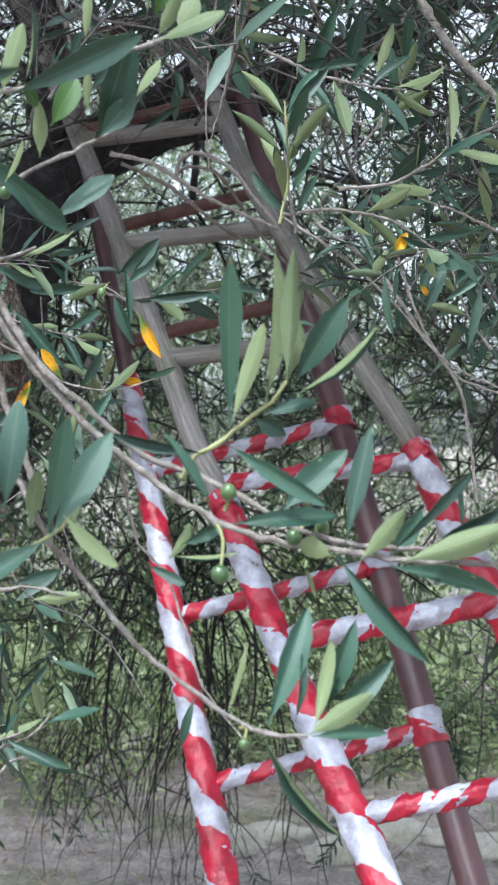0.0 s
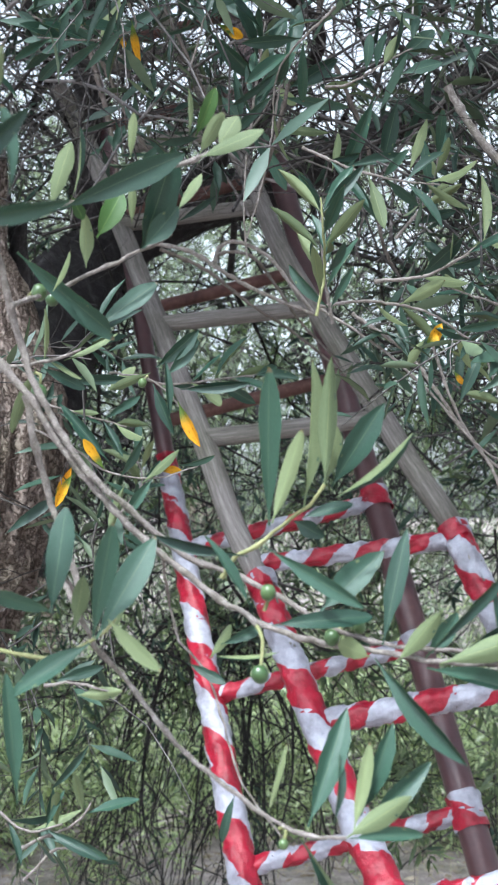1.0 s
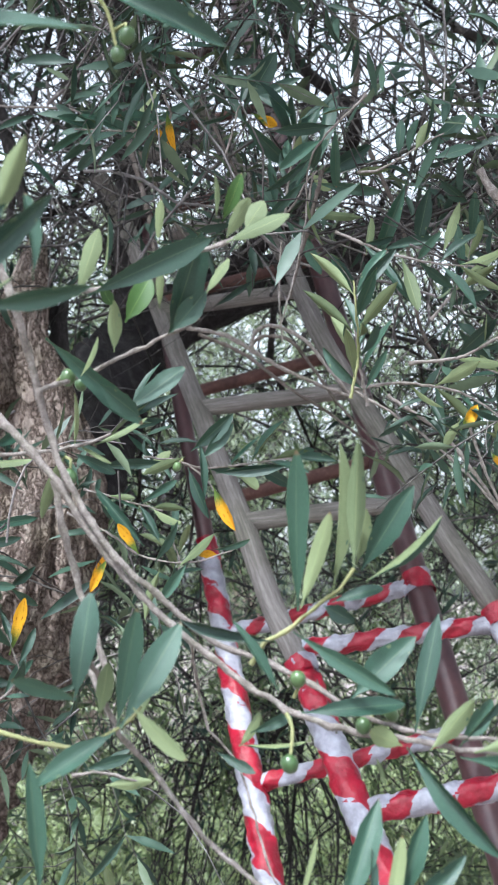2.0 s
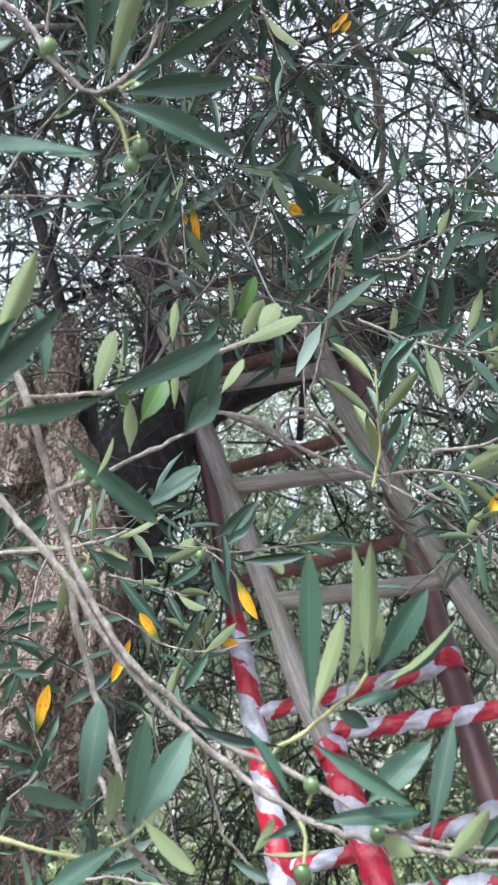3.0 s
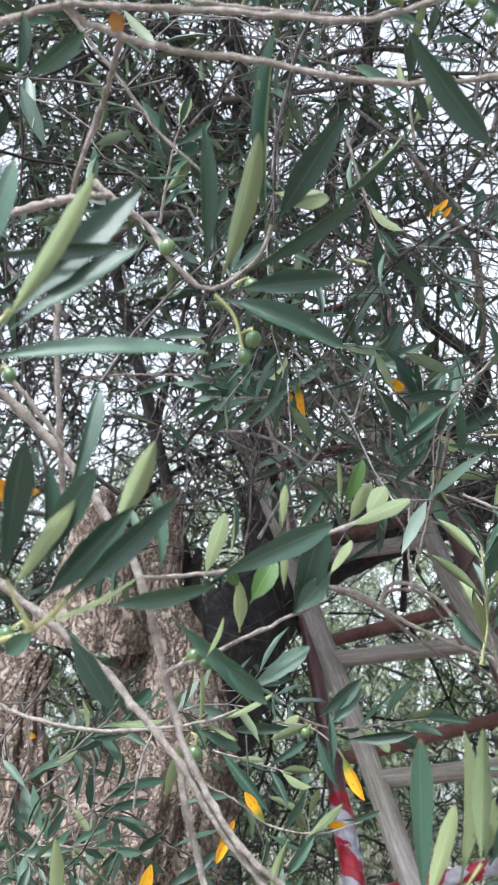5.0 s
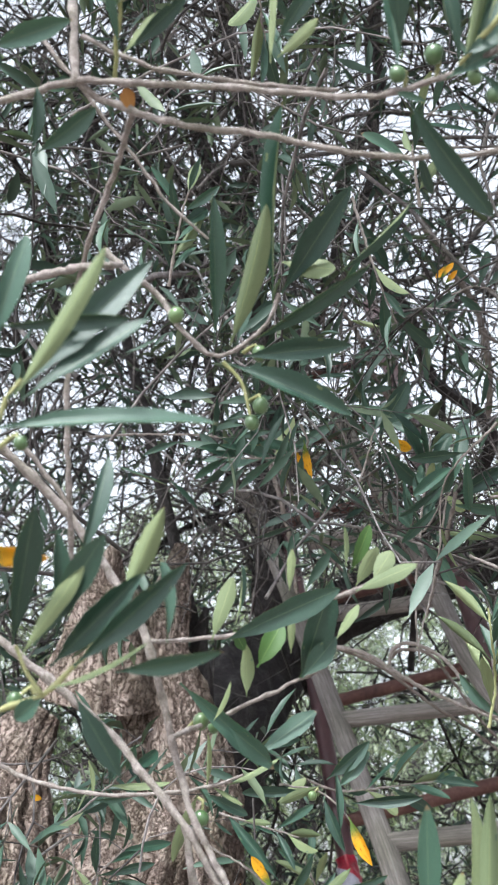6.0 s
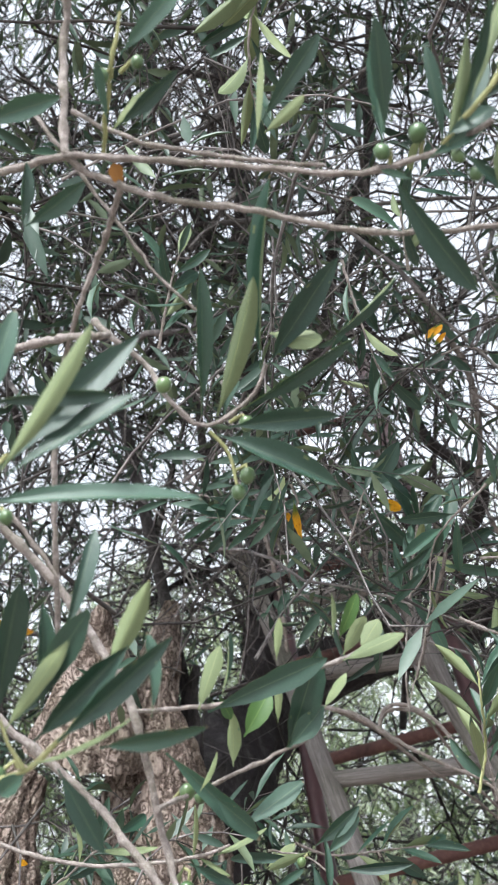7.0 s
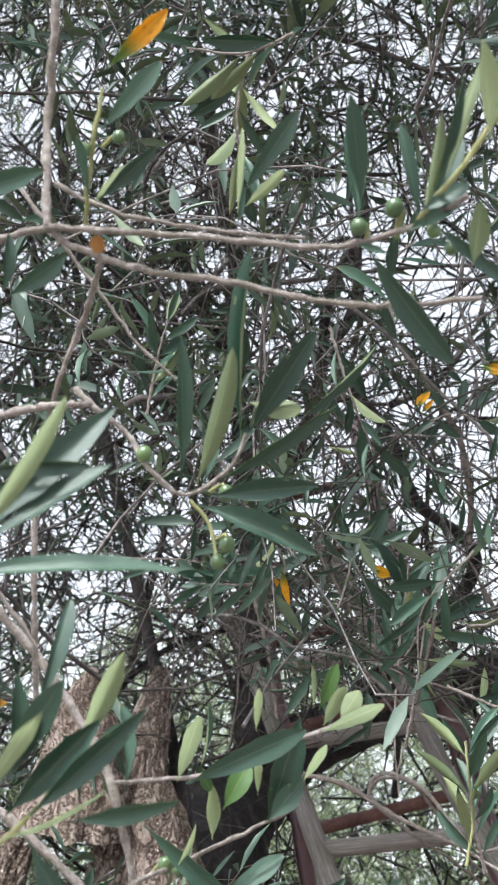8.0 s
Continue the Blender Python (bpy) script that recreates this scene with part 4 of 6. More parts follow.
across_b = twig([(-0.1346, 0.3823, 1.8959), (-0.1255, 0.3868, 1.8886), (-0.1144, 0.3902, 1.885), (-0.09, 0.3882, 1.8737), (-0.0569, 0.3954, 1.8705), (-0.0254, 0.3945, 1.8594), (0.0049, 0.4004, 1.8585), (0.0398, 0.4052, 1.8621)], 0.0015, 0.0010)
across_c = twig([(-0.1396, 0.4003, 1.9308), (-0.1139, 0.4005, 1.9144), (-0.0906, 0.4063, 1.9105), (-0.0603, 0.413, 1.9072), (-0.0322, 0.4186, 1.9058)], 0.0011, 0.0008)
slant = twig([(-0.1681, 0.4197, 1.9515), (-0.1462, 0.4248, 1.921), (-0.1251, 0.439, 1.8946), (-0.1111, 0.4488, 1.8762), (-0.0944, 0.4576, 1.8614)], 0.0010, 0.0006)
slant_b = twig([(-0.113, 0.3907, 1.8844), (-0.1341, 0.4402, 1.8874), (-0.1478, 0.456, 1.8686), (-0.1639, 0.4838, 1.8461)], 0.0014, 0.0010)
standing = twig([(-0.1639, 0.4838, 1.8461), (-0.1666, 0.4891, 1.8313), (-0.1687, 0.5023, 1.7967), (-0.1694, 0.5138, 1.7672), (-0.1724, 0.5368, 1.7351)], 0.0014, 0.0013)
standing_b = twig([(-0.1912, 0.5023, 1.7864), (-0.1788, 0.5103, 1.7719), (-0.1683, 0.5179, 1.7573)], 0.0012, 0.0010)
spire = twig([(-0.1194, 0.3857, 1.8941), (-0.1146, 0.3702, 1.9081), (-0.1092, 0.3563, 1.9183), (-0.1056, 0.3496, 1.9368)], 0.0010, 0.0007, True)
leaf(across, (-0.0053, 0.3692, 1.8777), (-0.0068, 0.3564, 1.9196), 0.0088, 16)
leaf(across, (-0.0025, 0.3734, 1.8683), (0.0248, 0.398, 1.8271), 0.0099, 33)
leaf(across, (0.0175, 0.3731, 1.8782), (0.0129, 0.3599, 1.9135), 0.0053, 30)
leaf(across, (0.0187, 0.3647, 1.8725), (0.0289, 0.3542, 1.912), 0.0063, 166)
leaf(across, (0.0124, 0.3651, 1.8685), (0.0361, 0.3699, 1.8871), 0.0075, 12)
leaf(across, (0.0195, 0.3649, 1.8721), (0.0378, 0.3553, 1.9055), 0.0067, 28)
leaf(across, (0.0061, 0.3758, 1.8661), (-0.0062, 0.3717, 1.8694), 0.0030, 2)
leaf(across_c, (-0.0599, 0.4098, 1.9156), (-0.059, 0.4001, 1.9545), 0.0051, 163)
leaf(across_c, (-0.057, 0.4094, 1.9179), (-0.0389, 0.4038, 1.9303), 0.0069, 190)
leaf(across_c, (-0.0577, 0.4073, 1.923), (-0.0328, 0.3938, 1.9543), 0.0094, 29)
leaf(across_b, (0.0006, 0.416, 1.8723), (0.0038, 0.428, 1.858), 0.0045, 30)
leaf(across_b, (-0.1535, 0.39, 1.8677), (-0.1489, 0.3812, 1.893), 0.0062, 57)
leaf(across_b, (-0.1517, 0.3903, 1.8677), (-0.1263, 0.3889, 1.8853), 0.0091, 39)
leaf(upright, (-0.1687, 0.372, 1.9064), (-0.133, 0.3654, 1.9113), 0.0099, 35)
leaf(spire, (-0.108, 0.3658, 1.8947), (-0.0829, 0.3606, 1.9147), 0.0075, 44)
leaf(spire, (-0.1103, 0.3659, 1.8932), (-0.0951, 0.3632, 1.91), 0.0067, 192)
leaf(spire, (-0.1117, 0.3647, 1.8956), (-0.1153, 0.3492, 1.9133), 0.0048, 42)
leaf(spire, (-0.0978, 0.3301, 1.9293), (-0.0733, 0.326, 1.9521), 0.0078, 42, "y")
leaf(spire, (-0.101, 0.3398, 1.9078), (-0.078, 0.3345, 1.9336), 0.0086, 39)
leaf(across_b, (-0.1126, 0.3911, 1.8836), (-0.1151, 0.3847, 1.891), 0.0070, 19, "b")
olive(across, (-0.0055, 0.3699, 1.8757), 0.0032, (-0.0032, 0.3757, 1.8732))
olive(across, (0.0081, 0.3696, 1.8829), 0.0036, (0.0085, 0.3761, 1.8774))
olive(across, (0.0227, 0.371, 1.8721), 0.0027, (0.0201, 0.3731, 1.8766))
olive(across, (0.029, 0.3745, 1.866), 0.0027)
olive(spire, (-0.1138, 0.3576, 1.9128), 0.0031, (-0.1109, 0.3617, 1.9147))
olive(spire, (-0.0996, 0.3579, 1.9185), 0.0026, (-0.1075, 0.3615, 1.9168))
right_up = twig([(0.0512, 0.3354, 1.9011), (0.0374, 0.3411, 1.8842), (0.0278, 0.3448, 1.873), (0.0171, 0.3566, 1.868)], 0.0012, 0.0008, True)
leaf(right_up, (0.0438, 0.3318, 1.8825), (0.0443, 0.3193, 1.9148), 0.0093, 157)
leaf(right_up, (0.0361, 0.3584, 1.8476), (0.0408, 0.3489, 1.8679), 0.0088, 163)
leaf(right_up, (0.028, 0.3435, 1.8758), (0.0426, 0.3305, 1.9199), 0.0062, 163)
leaf(right_up, (0.0173, 0.348, 1.8627), (0.014, 0.33, 1.8917), 0.0051, 12)
leaf(right_up, (0.0184, 0.3473, 1.8646), (0.037, 0.3476, 1.8767), 0.0073, 2)
leaf(right_up, (0.0232, 0.3502, 1.8601), (0.0495, 0.3679, 1.8442), 0.0062, 16)
leaf(right_up, (-0.0031, 0.3518, 1.8709), (-0.0035, 0.3236, 1.901), 0.0086, 11)
leaf(right_up, (0.0248, 0.3443, 1.873), (0.0374, 0.32, 1.9022), 0.0051, 34)
left_stem = twig([(-0.2522, 0.6501, 1.6597), (-0.2254, 0.6598, 1.6474), (-0.1893, 0.6583, 1.6402), (-0.1563, 0.6636, 1.6418), (-0.1292, 0.6671, 1.6452), (-0.111, 0.6678, 1.6519)], 0.0013, 0.0008)
leaf(left_stem, (-0.1332, 0.6573, 1.6406), (-0.1502, 0.6706, 1.6096), 0.0092, 155)
leaf(left_stem, (-0.1202, 0.6685, 1.646), (-0.0926, 0.6777, 1.6595), 0.0055, 150)
leaf(left_stem, (-0.1308, 0.6672, 1.6443), (-0.1255, 0.6514, 1.6735), 0.0049, 166)
leaf(left_stem, (-0.1286, 0.667, 1.6458), (-0.1109, 0.673, 1.6371), 0.0044, 156)
leaf(left_stem, (-0.1324, 0.6677, 1.6423), (-0.1092, 0.6781, 1.6308), 0.0066, 5)
olive(left_stem, (-0.1344, 0.6725, 1.6292), 0.0043, (-0.1369, 0.6721, 1.6403))
upper_a = sprig([(0.0237, 0.9982, 1.7206), (0.0305, 0.9964, 1.7565), (0.0286, 0.9745, 1.788), (0.0268, 0.9733, 1.81)], 5, 21, 0.05, 0.0013, 0.7, 0.05, True)
upper_b = sprig([(0.0722, 1.03, 1.7538), (0.113, 1.03, 1.7584), (0.1434, 1.02, 1.7721), (0.1749, 1.02, 1.7923), (0.2064, 1.02, 1.8058)], 6, 22, 0.052, 0.0016, 0.6, 0.2)
upper_c = sprig([(0.0276, 1.06, 1.7388), (0.0696, 1.06, 1.7425), (0.1152, 1.05, 1.7323), (0.1523, 1.05, 1.7092)], 5, 23, 0.05, 0.0015, 0.4, 0.3)
upper_d = sprig([(0.0141, 1.1, 1.8865), (0.0577, 1.1, 1.8671), (0.0947, 1.08, 1.8518), (0.1328, 1.08, 1.847)], 6, 24, 0.055, 0.0014, 0.4, 0.1)
upper_e = sprig([(0.1009, 1.15, 1.8156), (0.1313, 1.15, 1.8562), (0.1414, 1.15, 1.9018)], 5, 25, 0.055, 0.0014, 0.3, 0.1)
upper_f = sprig([(0.2225, 1.1, 1.7265), (0.1838, 1.1, 1.7459), (0.145, 1.1, 1.7604)], 4, 26, 0.052, 0.0014, 0.3, 0.1)
upper_g = sprig([(0.208, 1.1, 1.6295), (0.1886, 1.1, 1.6586), (0.1741, 1.1, 1.6974)], 4, 27, 0.05, 0.0014, 0.3, 0.1)
long_a = twig([(0.1425, 1.1, 1.9398), (0.1644, 1.1, 1.901), (0.1886, 1.1, 1.8719), (0.2128, 1.1, 1.8453)], 0.0036, 0.0031)
long_b = twig([(0.0286, 1.1, 1.7435), (0.0771, 1.1, 1.7119), (0.1256, 1.1, 1.6683), (0.1692, 1.1, 1.6198), (0.2177, 1.1, 1.5956)], 0.0012, 0.0008)
long_c = twig([(0.0587, 1.12, 1.742), (0.1081, 1.12, 1.705), (0.1476, 1.12, 1.6507), (0.1822, 1.12, 1.6013), (0.1938, 1.13, 1.557), (0.203, 1.14, 1.4967)], 0.0017, 0.0012)
long_d = twig([(0.1313, 1.15, 1.7244), (0.1516, 1.15, 1.6635), (0.182, 1.15, 1.6129), (0.2276, 1.15, 1.5926)], 0.0014, 0.0010)
hooked = twig([(-0.1572, 1.45, 1.8772), (-0.1093, 1.45, 1.8657), (-0.0582, 1.45, 1.8338), (-0.007, 1.45, 1.8082), (0.0345, 1.45, 1.7922)], 0.0026, 0.0019)
hooked_b = twig([(-0.0824, 1.45, 1.8478), (-0.0773, 1.45, 1.8708), (-0.055, 1.45, 1.8772), (-0.0198, 1.45, 1.8593), (0.0058, 1.45, 1.8274), (0.0313, 1.45, 1.7954)], 0.0024, 0.0017)
strand = twig([(-0.0058, 1.2, 1.9753), (-0.0164, 1.2, 1.9118), (-0.027, 1.2, 1.8642), (-0.0376, 1.2, 1.8272)], 0.0010, 0.0007)
strand_b = twig([(-0.0407, 1.3, 1.9362), (-0.0435, 1.3, 1.8846), (-0.0407, 1.3, 1.8273)], 0.0012, 0.0008)
yellow_a = twig([(-0.1486, 1.05, 1.6814), (-0.1162, 1.05, 1.6768), (-0.0977, 1.05, 1.6629), (-0.0828, 1.05, 1.6444)], 0.0009, 0.0006)
leaf(yellow_a, (-0.089, 1.03, 1.6553), (-0.0719, 1.0256, 1.6178), 0.0098, 10, "y")
leaf(yellow_a, (-0.0967, 1.04, 1.6412), (-0.0986, 1.0357, 1.6933), 0.0083, 20)
leaf(yellow_a, (-0.1128, 1.04, 1.6802), (-0.1466, 1.0358, 1.666), 0.0091, 160)
leaf(yellow_a, (-0.1082, 1.04, 1.6848), (-0.0713, 1.0363, 1.714), 0.0140, 11)
leaf(yellow_a, (-0.099, 1.04, 1.6779), (-0.0717, 1.0423, 1.708), 0.0124, 0)
leaf(yellow_a, (-0.0876, 1.04, 1.6664), (-0.0301, 1.0331, 1.6693), 0.0099, 9)
leaf(yellow_a, (-0.1105, 1.04, 1.671), (-0.0941, 1.0367, 1.6286), 0.0107, 15)
leaf(yellow_a, (-0.1174, 1.04, 1.6733), (-0.1834, 1.0505, 1.6769), 0.0091, 20)
olive(yellow_a, (-0.1196, 1.04, 1.6719), 0.0037, (-0.1155, 1.044, 1.677))
yellow_b = twig([(-0.2134, 1.05, 1.6352), (-0.1763, 1.05, 1.6166), (-0.1486, 1.05, 1.5981), (-0.1059, 1.04, 1.5931), (-0.0646, 1.04, 1.6068)], 0.0010, 0.0006)
leaf(yellow_b, (-0.145, 1, 1.5985), (-0.1612, 0.9914, 1.6225), 0.0087, 14, "y")
leaf(yellow_b, (-0.1701, 1, 1.5958), (-0.1849, 1.0013, 1.5685), 0.0079, 8, "y")
leaf(yellow_b, (-0.1082, 1.04, 1.6013), (-0.0869, 1.0431, 1.5997), 0.0083, 16, "y")
leaf(yellow_b, (-0.0921, 1.04, 1.6032), (-0.0589, 1.0362, 1.6066), 0.0050, 56)
leaf(yellow_b, (-0.138, 1.04, 1.5931), (-0.1166, 1.0336, 1.6247), 0.0099, 19)
leaf(yellow_b, (-0.1334, 1.04, 1.5885), (-0.1483, 1.0479, 1.5472), 0.0091, 150)
leaf(yellow_b, (-0.1196, 1.04, 1.5885), (-0.087, 1.0334, 1.6156), 0.0091, 162)
leaf(yellow_b, (-0.1471, 1.04, 1.6068), (-0.1862, 1.0281, 1.6538), 0.0107, 14)
leaf(yellow_b, (-0.1105, 1.04, 1.5931), (-0.1332, 1.0385, 1.561), 0.0099, 12)
leaf(upper_c, (0.113, 1.03, 1.698), (0.1289, 1.0331, 1.7194), 0.0106, 6, "y")
leaf(upper_c, (0.113, 1.03, 1.7062), (0.0998, 1.0242, 1.6845), 0.0106, 160)
leaf(long_c, (0.1459, 1.1, 1.6877), (0.1544, 1.0984, 1.6749), 0.0052, 26, "y")
leaf(long_c, (0.1498, 1.1, 1.6586), (0.1685, 1.0952, 1.7016), 0.0113, -3)
trunk_a = sprig([(-0.3791, 1.195, 1.6799), (-0.3726, 1.2096, 1.6323), (-0.363, 1.2142, 1.5846), (-0.3356, 1.1973, 1.5847)], 4, 41, 0.05, 0.0015, 0.2, 0.4)
trunk_b = sprig([(-0.3876, 1.1701, 1.5792), (-0.3353, 1.1781, 1.5785), (-0.2832, 1.1872, 1.5738)], 4, 42, 0.05, 0.0013, 0.25, 0.2)
trunk_c = sprig([(-0.3661, 1.2243, 1.5846), (-0.3544, 1.2199, 1.6059), (-0.315, 1.2151, 1.6433)], 3, 43, 0.055, 0.0013, 0.1, 0.3)
trunk_d = sprig([(-0.2422, 1.2697, 1.6739), (-0.2029, 1.2787, 1.6631), (-0.1636, 1.2877, 1.6523)], 4, 44, 0.05, 0.0013, 0.3, 0.2)
trunk_e = sprig([(-0.1691, 1.3733, 1.7172), (-0.1329, 1.3821, 1.7056), (-0.0717, 1.3894, 1.7119), (-0.0226, 1.395, 1.7182)], 5, 45, 0.06, 0.0014, 0.1, 0.2)
trunk_f = sprig([(-0.1795, 1.3634, 1.5634), (-0.1548, 1.3572, 1.5979), (-0.1654, 1.3458, 1.6322)], 5, 46, 0.045, 0.0012, 0.3, 0.1)
trunk_g = sprig([(-0.3208, 1.2024, 1.4583), (-0.2886, 1.1991, 1.4895), (-0.2983, 1.1894, 1.5308)], 4, 47, 0.05, 0.0013, 0.2, 0.1)
leaf(trunk_a, (-0.2985, 1.203, 1.5111), (-0.2853, 1.2016, 1.5655), 0.0124, 16, "y")
leaf(trunk_b, (-0.2116, 1.1452, 1.5745), (-0.1943, 1.138, 1.6038), 0.0100, 11, "y")
leaf(trunk_b, (-0.3946, 1.1405, 1.6783), (-0.385, 1.1451, 1.676), 0.0067, 4, "y")
leaf(trunk_c, (-0.2771, 0.8864, 1.5264), (-0.2662, 0.8573, 1.5874), 0.0143, 162, "f")
leaf(trunk_d, (-0.1533, 1.0741, 1.6693), (-0.1292, 1.069, 1.6887), 0.0105, 160, "f")
upper_h = sprig([(-0.1497, 1.1758, 2.0492), (-0.1448, 1.1828, 2.0272), (-0.1792, 1.1809, 2.0159), (-0.2359, 1.1726, 2.0155)], 6, 51, 0.055, 0.0013, 0.2, 0.1)
leaf(upper_h, (-0.1449, 1.1619, 2.0268), (-0.1394, 1.1771, 1.99), 0.0091, 11, "y")
leaf(upper_h, (-0.0642, 1.289, 2.0656), (-0.0439, 1.2989, 2.0604), 0.0089, 24, "y")
leaf(upper_h, (0.0584, 1.0624, 2.1864), (0.0885, 1.0675, 2.1811), 0.0095, 33, "y")
leaf(upper_h, (-0.0979, 1.1537, 2.1531), (-0.0666, 1.1555, 2.1433), 0.0062, 183)
leaf(upper_h, (0.0555, 0.992, 2.1519), (0.0854, 0.9899, 2.1422), 0.0061, 34, "y")
leaf(upper_h, (-0.0039, 1.0871, 2.1589), (0.0095, 1.0856, 2.1747), 0.0057, 20, "y")
leaf(upper_h, (0.0009, 1.0665, 2.1423), (0.0134, 1.0614, 2.154), 0.0057, 21, "y")
sprig([(-0.0345, 1.2245, 1.9397), (-0.0269, 1.2098, 1.9949), (-0.0197, 1.1982, 2.039)], 6, 52, 0.06, 0.0014, 0.1, 0.05)
sprig([(0.0384, 1.0357, 1.7199), (0.0299, 1.0217, 1.7644), (0.0281, 1.0061, 1.8178)], 6, 53, 0.05, 0.0013, 0.6, 0.05)
sprig([(-0.0826, 1.031, 2.2221), (-0.064, 1.0528, 2.1561), (-0.0449, 1.0702, 2.1054)], 5, 54, 0.055, 0.0014, 0.2, 0.05)
sprig([(-0.2306, 0.9234, 2.0829), (-0.2189, 0.9059, 2.1328), (-0.208, 0.8953, 2.1647)], 6, 55, 0.05, 0.0014, 0.2, 0.05)
sprig([(-0.1149, 0.7242, 2.295), (-0.1258, 0.7434, 2.251), (-0.1241, 0.7685, 2.1993)], 6, 56, 0.052, 0.0013, 0.4, 0.05)
sprig([(-0.0692, 0.648, 2.2362), (-0.105, 0.6483, 2.2228), (-0.144, 0.6404, 2.2255)], 5, 57, 0.052, 0.0013, 0.4, 0.05)
sprig([(-0.0157, 0.9252, 2.1447), (-0.0178, 0.8998, 2.1972), (0.0075, 0.8912, 2.2241)], 6, 58, 0.05, 0.0013, 0.3, 0.05)
sprig([(0.0443, 1.1081, 2.0166), (-0.0048, 1.119, 1.9662), (-0.0121, 1.1371, 1.9168)], 6, 59, 0.055, 0.0013, 0.2, 0.05)
sprig([(-0.3989, 1.1755, 1.642), (-0.3562, 1.1731, 1.6676), (-0.3021, 1.1649, 1.7131)], 5, 60, 0.05, 0.0013, 0.2, 0.1)
mid_a = twig([(-0.4168, 1.3143, 2.0978), (-0.3532, 1.3203, 2.1004), (-0.2769, 1.3287, 2.0981), (-0.2136, 1.3377, 2.0864), (-0.1947, 1.3416, 2.0771)], 0.0014, 0.0008399999999999999)
leaf(mid_a, (-0.2635, 1.3111, 2.0904), (-0.2013, 1.3353, 2.069), 0.0159, -9)
leaf(mid_a, (-0.3156, 1.3545, 2.103), (-0.3679, 1.3626, 2.0905), 0.0100, 4)
leaf(mid_a, (-0.2554, 1.3123, 2.0886), (-0.2009, 1.3061, 2.0949), 0.0079, 45)
leaf(mid_a, (-0.207, 1.3706, 2.0796), (-0.1323, 1.3581, 2.1197), 0.0141, 23)
leaf(mid_a, (-0.1993, 1.3223, 2.069), (-0.1771, 1.3242, 2.1143), 0.0170, 174)
leaf(mid_a, (-0.2432, 1.3653, 2.0872), (-0.2915, 1.3717, 2.0567), 0.0153, -43)
leaf(mid_a, (-0.2322, 1.3216, 2.056), (-0.2669, 1.332, 2.0294), 0.0125, 2)
leaf(mid_a, (-0.1871, 1.3679, 2.102), (-0.1691, 1.3736, 2.0657), 0.0065, 34, "y")
leaf(mid_a, (-0.2697, 1.3098, 2.0935), (-0.2318, 1.2993, 2.1146), 0.0091, 35)
leaf(mid_a, (-0.3953, 1.3521, 2.0753), (-0.3328, 1.3563, 2.0447), 0.0117, -43)
leaf(mid_a, (-0.3214, 1.315, 2.044), (-0.2876, 1.3341, 2.0128), 0.0108, -52)
leaf(mid_a, (-0.2863, 1.3568, 2.1062), (-0.2658, 1.36, 2.0792), 0.0082, 43)
mid_b = twig([(-0.1003, 1.2907, 2.0237), (-0.09, 1.2854, 2.0535), (-0.0861, 1.2821, 2.0713), (-0.0811, 1.2807, 2.0803)], 0.0012, 0.0007199999999999999)
leaf(mid_b, (-0.0786, 1.2633, 2.0666), (-0.0414, 1.249, 2.1217), 0.0227, 11)
leaf(mid_b, (-0.0758, 1.3104, 2.0881), (-0.0183, 1.3062, 2.1198), 0.0145, -14)
leaf(mid_b, (-0.0881, 1.2622, 2.0672), (-0.1149, 1.2527, 2.0905), 0.0108, -71)
leaf(mid_b, (-0.0933, 1.3102, 2.0807), (-0.128, 1.3077, 2.0653), 0.0101, -67)
leaf(mid_b, (-0.0787, 1.2652, 2.0572), (-0.0308, 1.2982, 2.0125), 0.0173, 26)
leaf(mid_b, (-0.0557, 1.3225, 2.0407), (-0.0463, 1.3237, 1.9826), 0.0112, -25)
leaf(mid_b, (-0.0916, 1.2606, 2.073), (-0.0914, 1.2387, 2.1118), 0.0086, 28)
leaf(mid_b, (-0.0723, 1.3123, 2.0808), (-0.0456, 1.3247, 2.0732), 0.0106, 34, "y")
leaf(mid_b, (-0.0821, 1.2622, 2.0701), (-0.0677, 1.2646, 2.1075), 0.0119, 14)
mid_c = twig([(-0.0479, 1.3286, 1.9668), (-0.0292, 1.3273, 1.9819), (-0.0153, 1.3237, 2.0061), (-0.0028, 1.3224, 2.0182)], 0.0012, 0.0007199999999999999)
leaf(mid_c, (-0.0049, 1.3029, 2.012), (0.021, 1.3126, 2.1063), 0.0153, 14)
leaf(mid_c, (-0.0145, 1.35, 2.0275), (-0.0159, 1.3357, 2.0835), 0.0125, -35)
leaf(mid_c, (0.0023, 1.3044, 2.0084), (0.0591, 1.3203, 2.0453), 0.0197, 12)
leaf(mid_c, (0.008, 1.3535, 2.022), (0.0718, 1.3715, 2.0532), 0.0159, -37)
leaf(mid_c, (-0.0063, 1.3053, 2.0001), (0.0668, 1.3031, 1.9853), 0.0131, 26)
leaf(mid_c, (-0.0203, 1.3586, 1.9843), (0.0462, 1.3762, 1.9811), 0.0119, 175)
leaf(mid_c, (-0.0098, 1.3031, 2.009), (0.0123, 1.3141, 1.9947), 0.0153, 172)
leaf(mid_c, (-0.0454, 1.3562, 1.983), (-0.0689, 1.3509, 2.0163), 0.0136, 12)
leaf(mid_c, (-0.0396, 1.3084, 1.9691), (-0.0208, 1.3034, 2.0044), 0.0120, -14)
leaf(mid_c, (-0.0398, 1.3572, 1.9812), (-0.0091, 1.3624, 1.9395), 0.0136, 28)
leaf(mid_c, (-0.023, 1.3137, 1.9524), (0.0004, 1.321, 1.9037), 0.0142, 17)
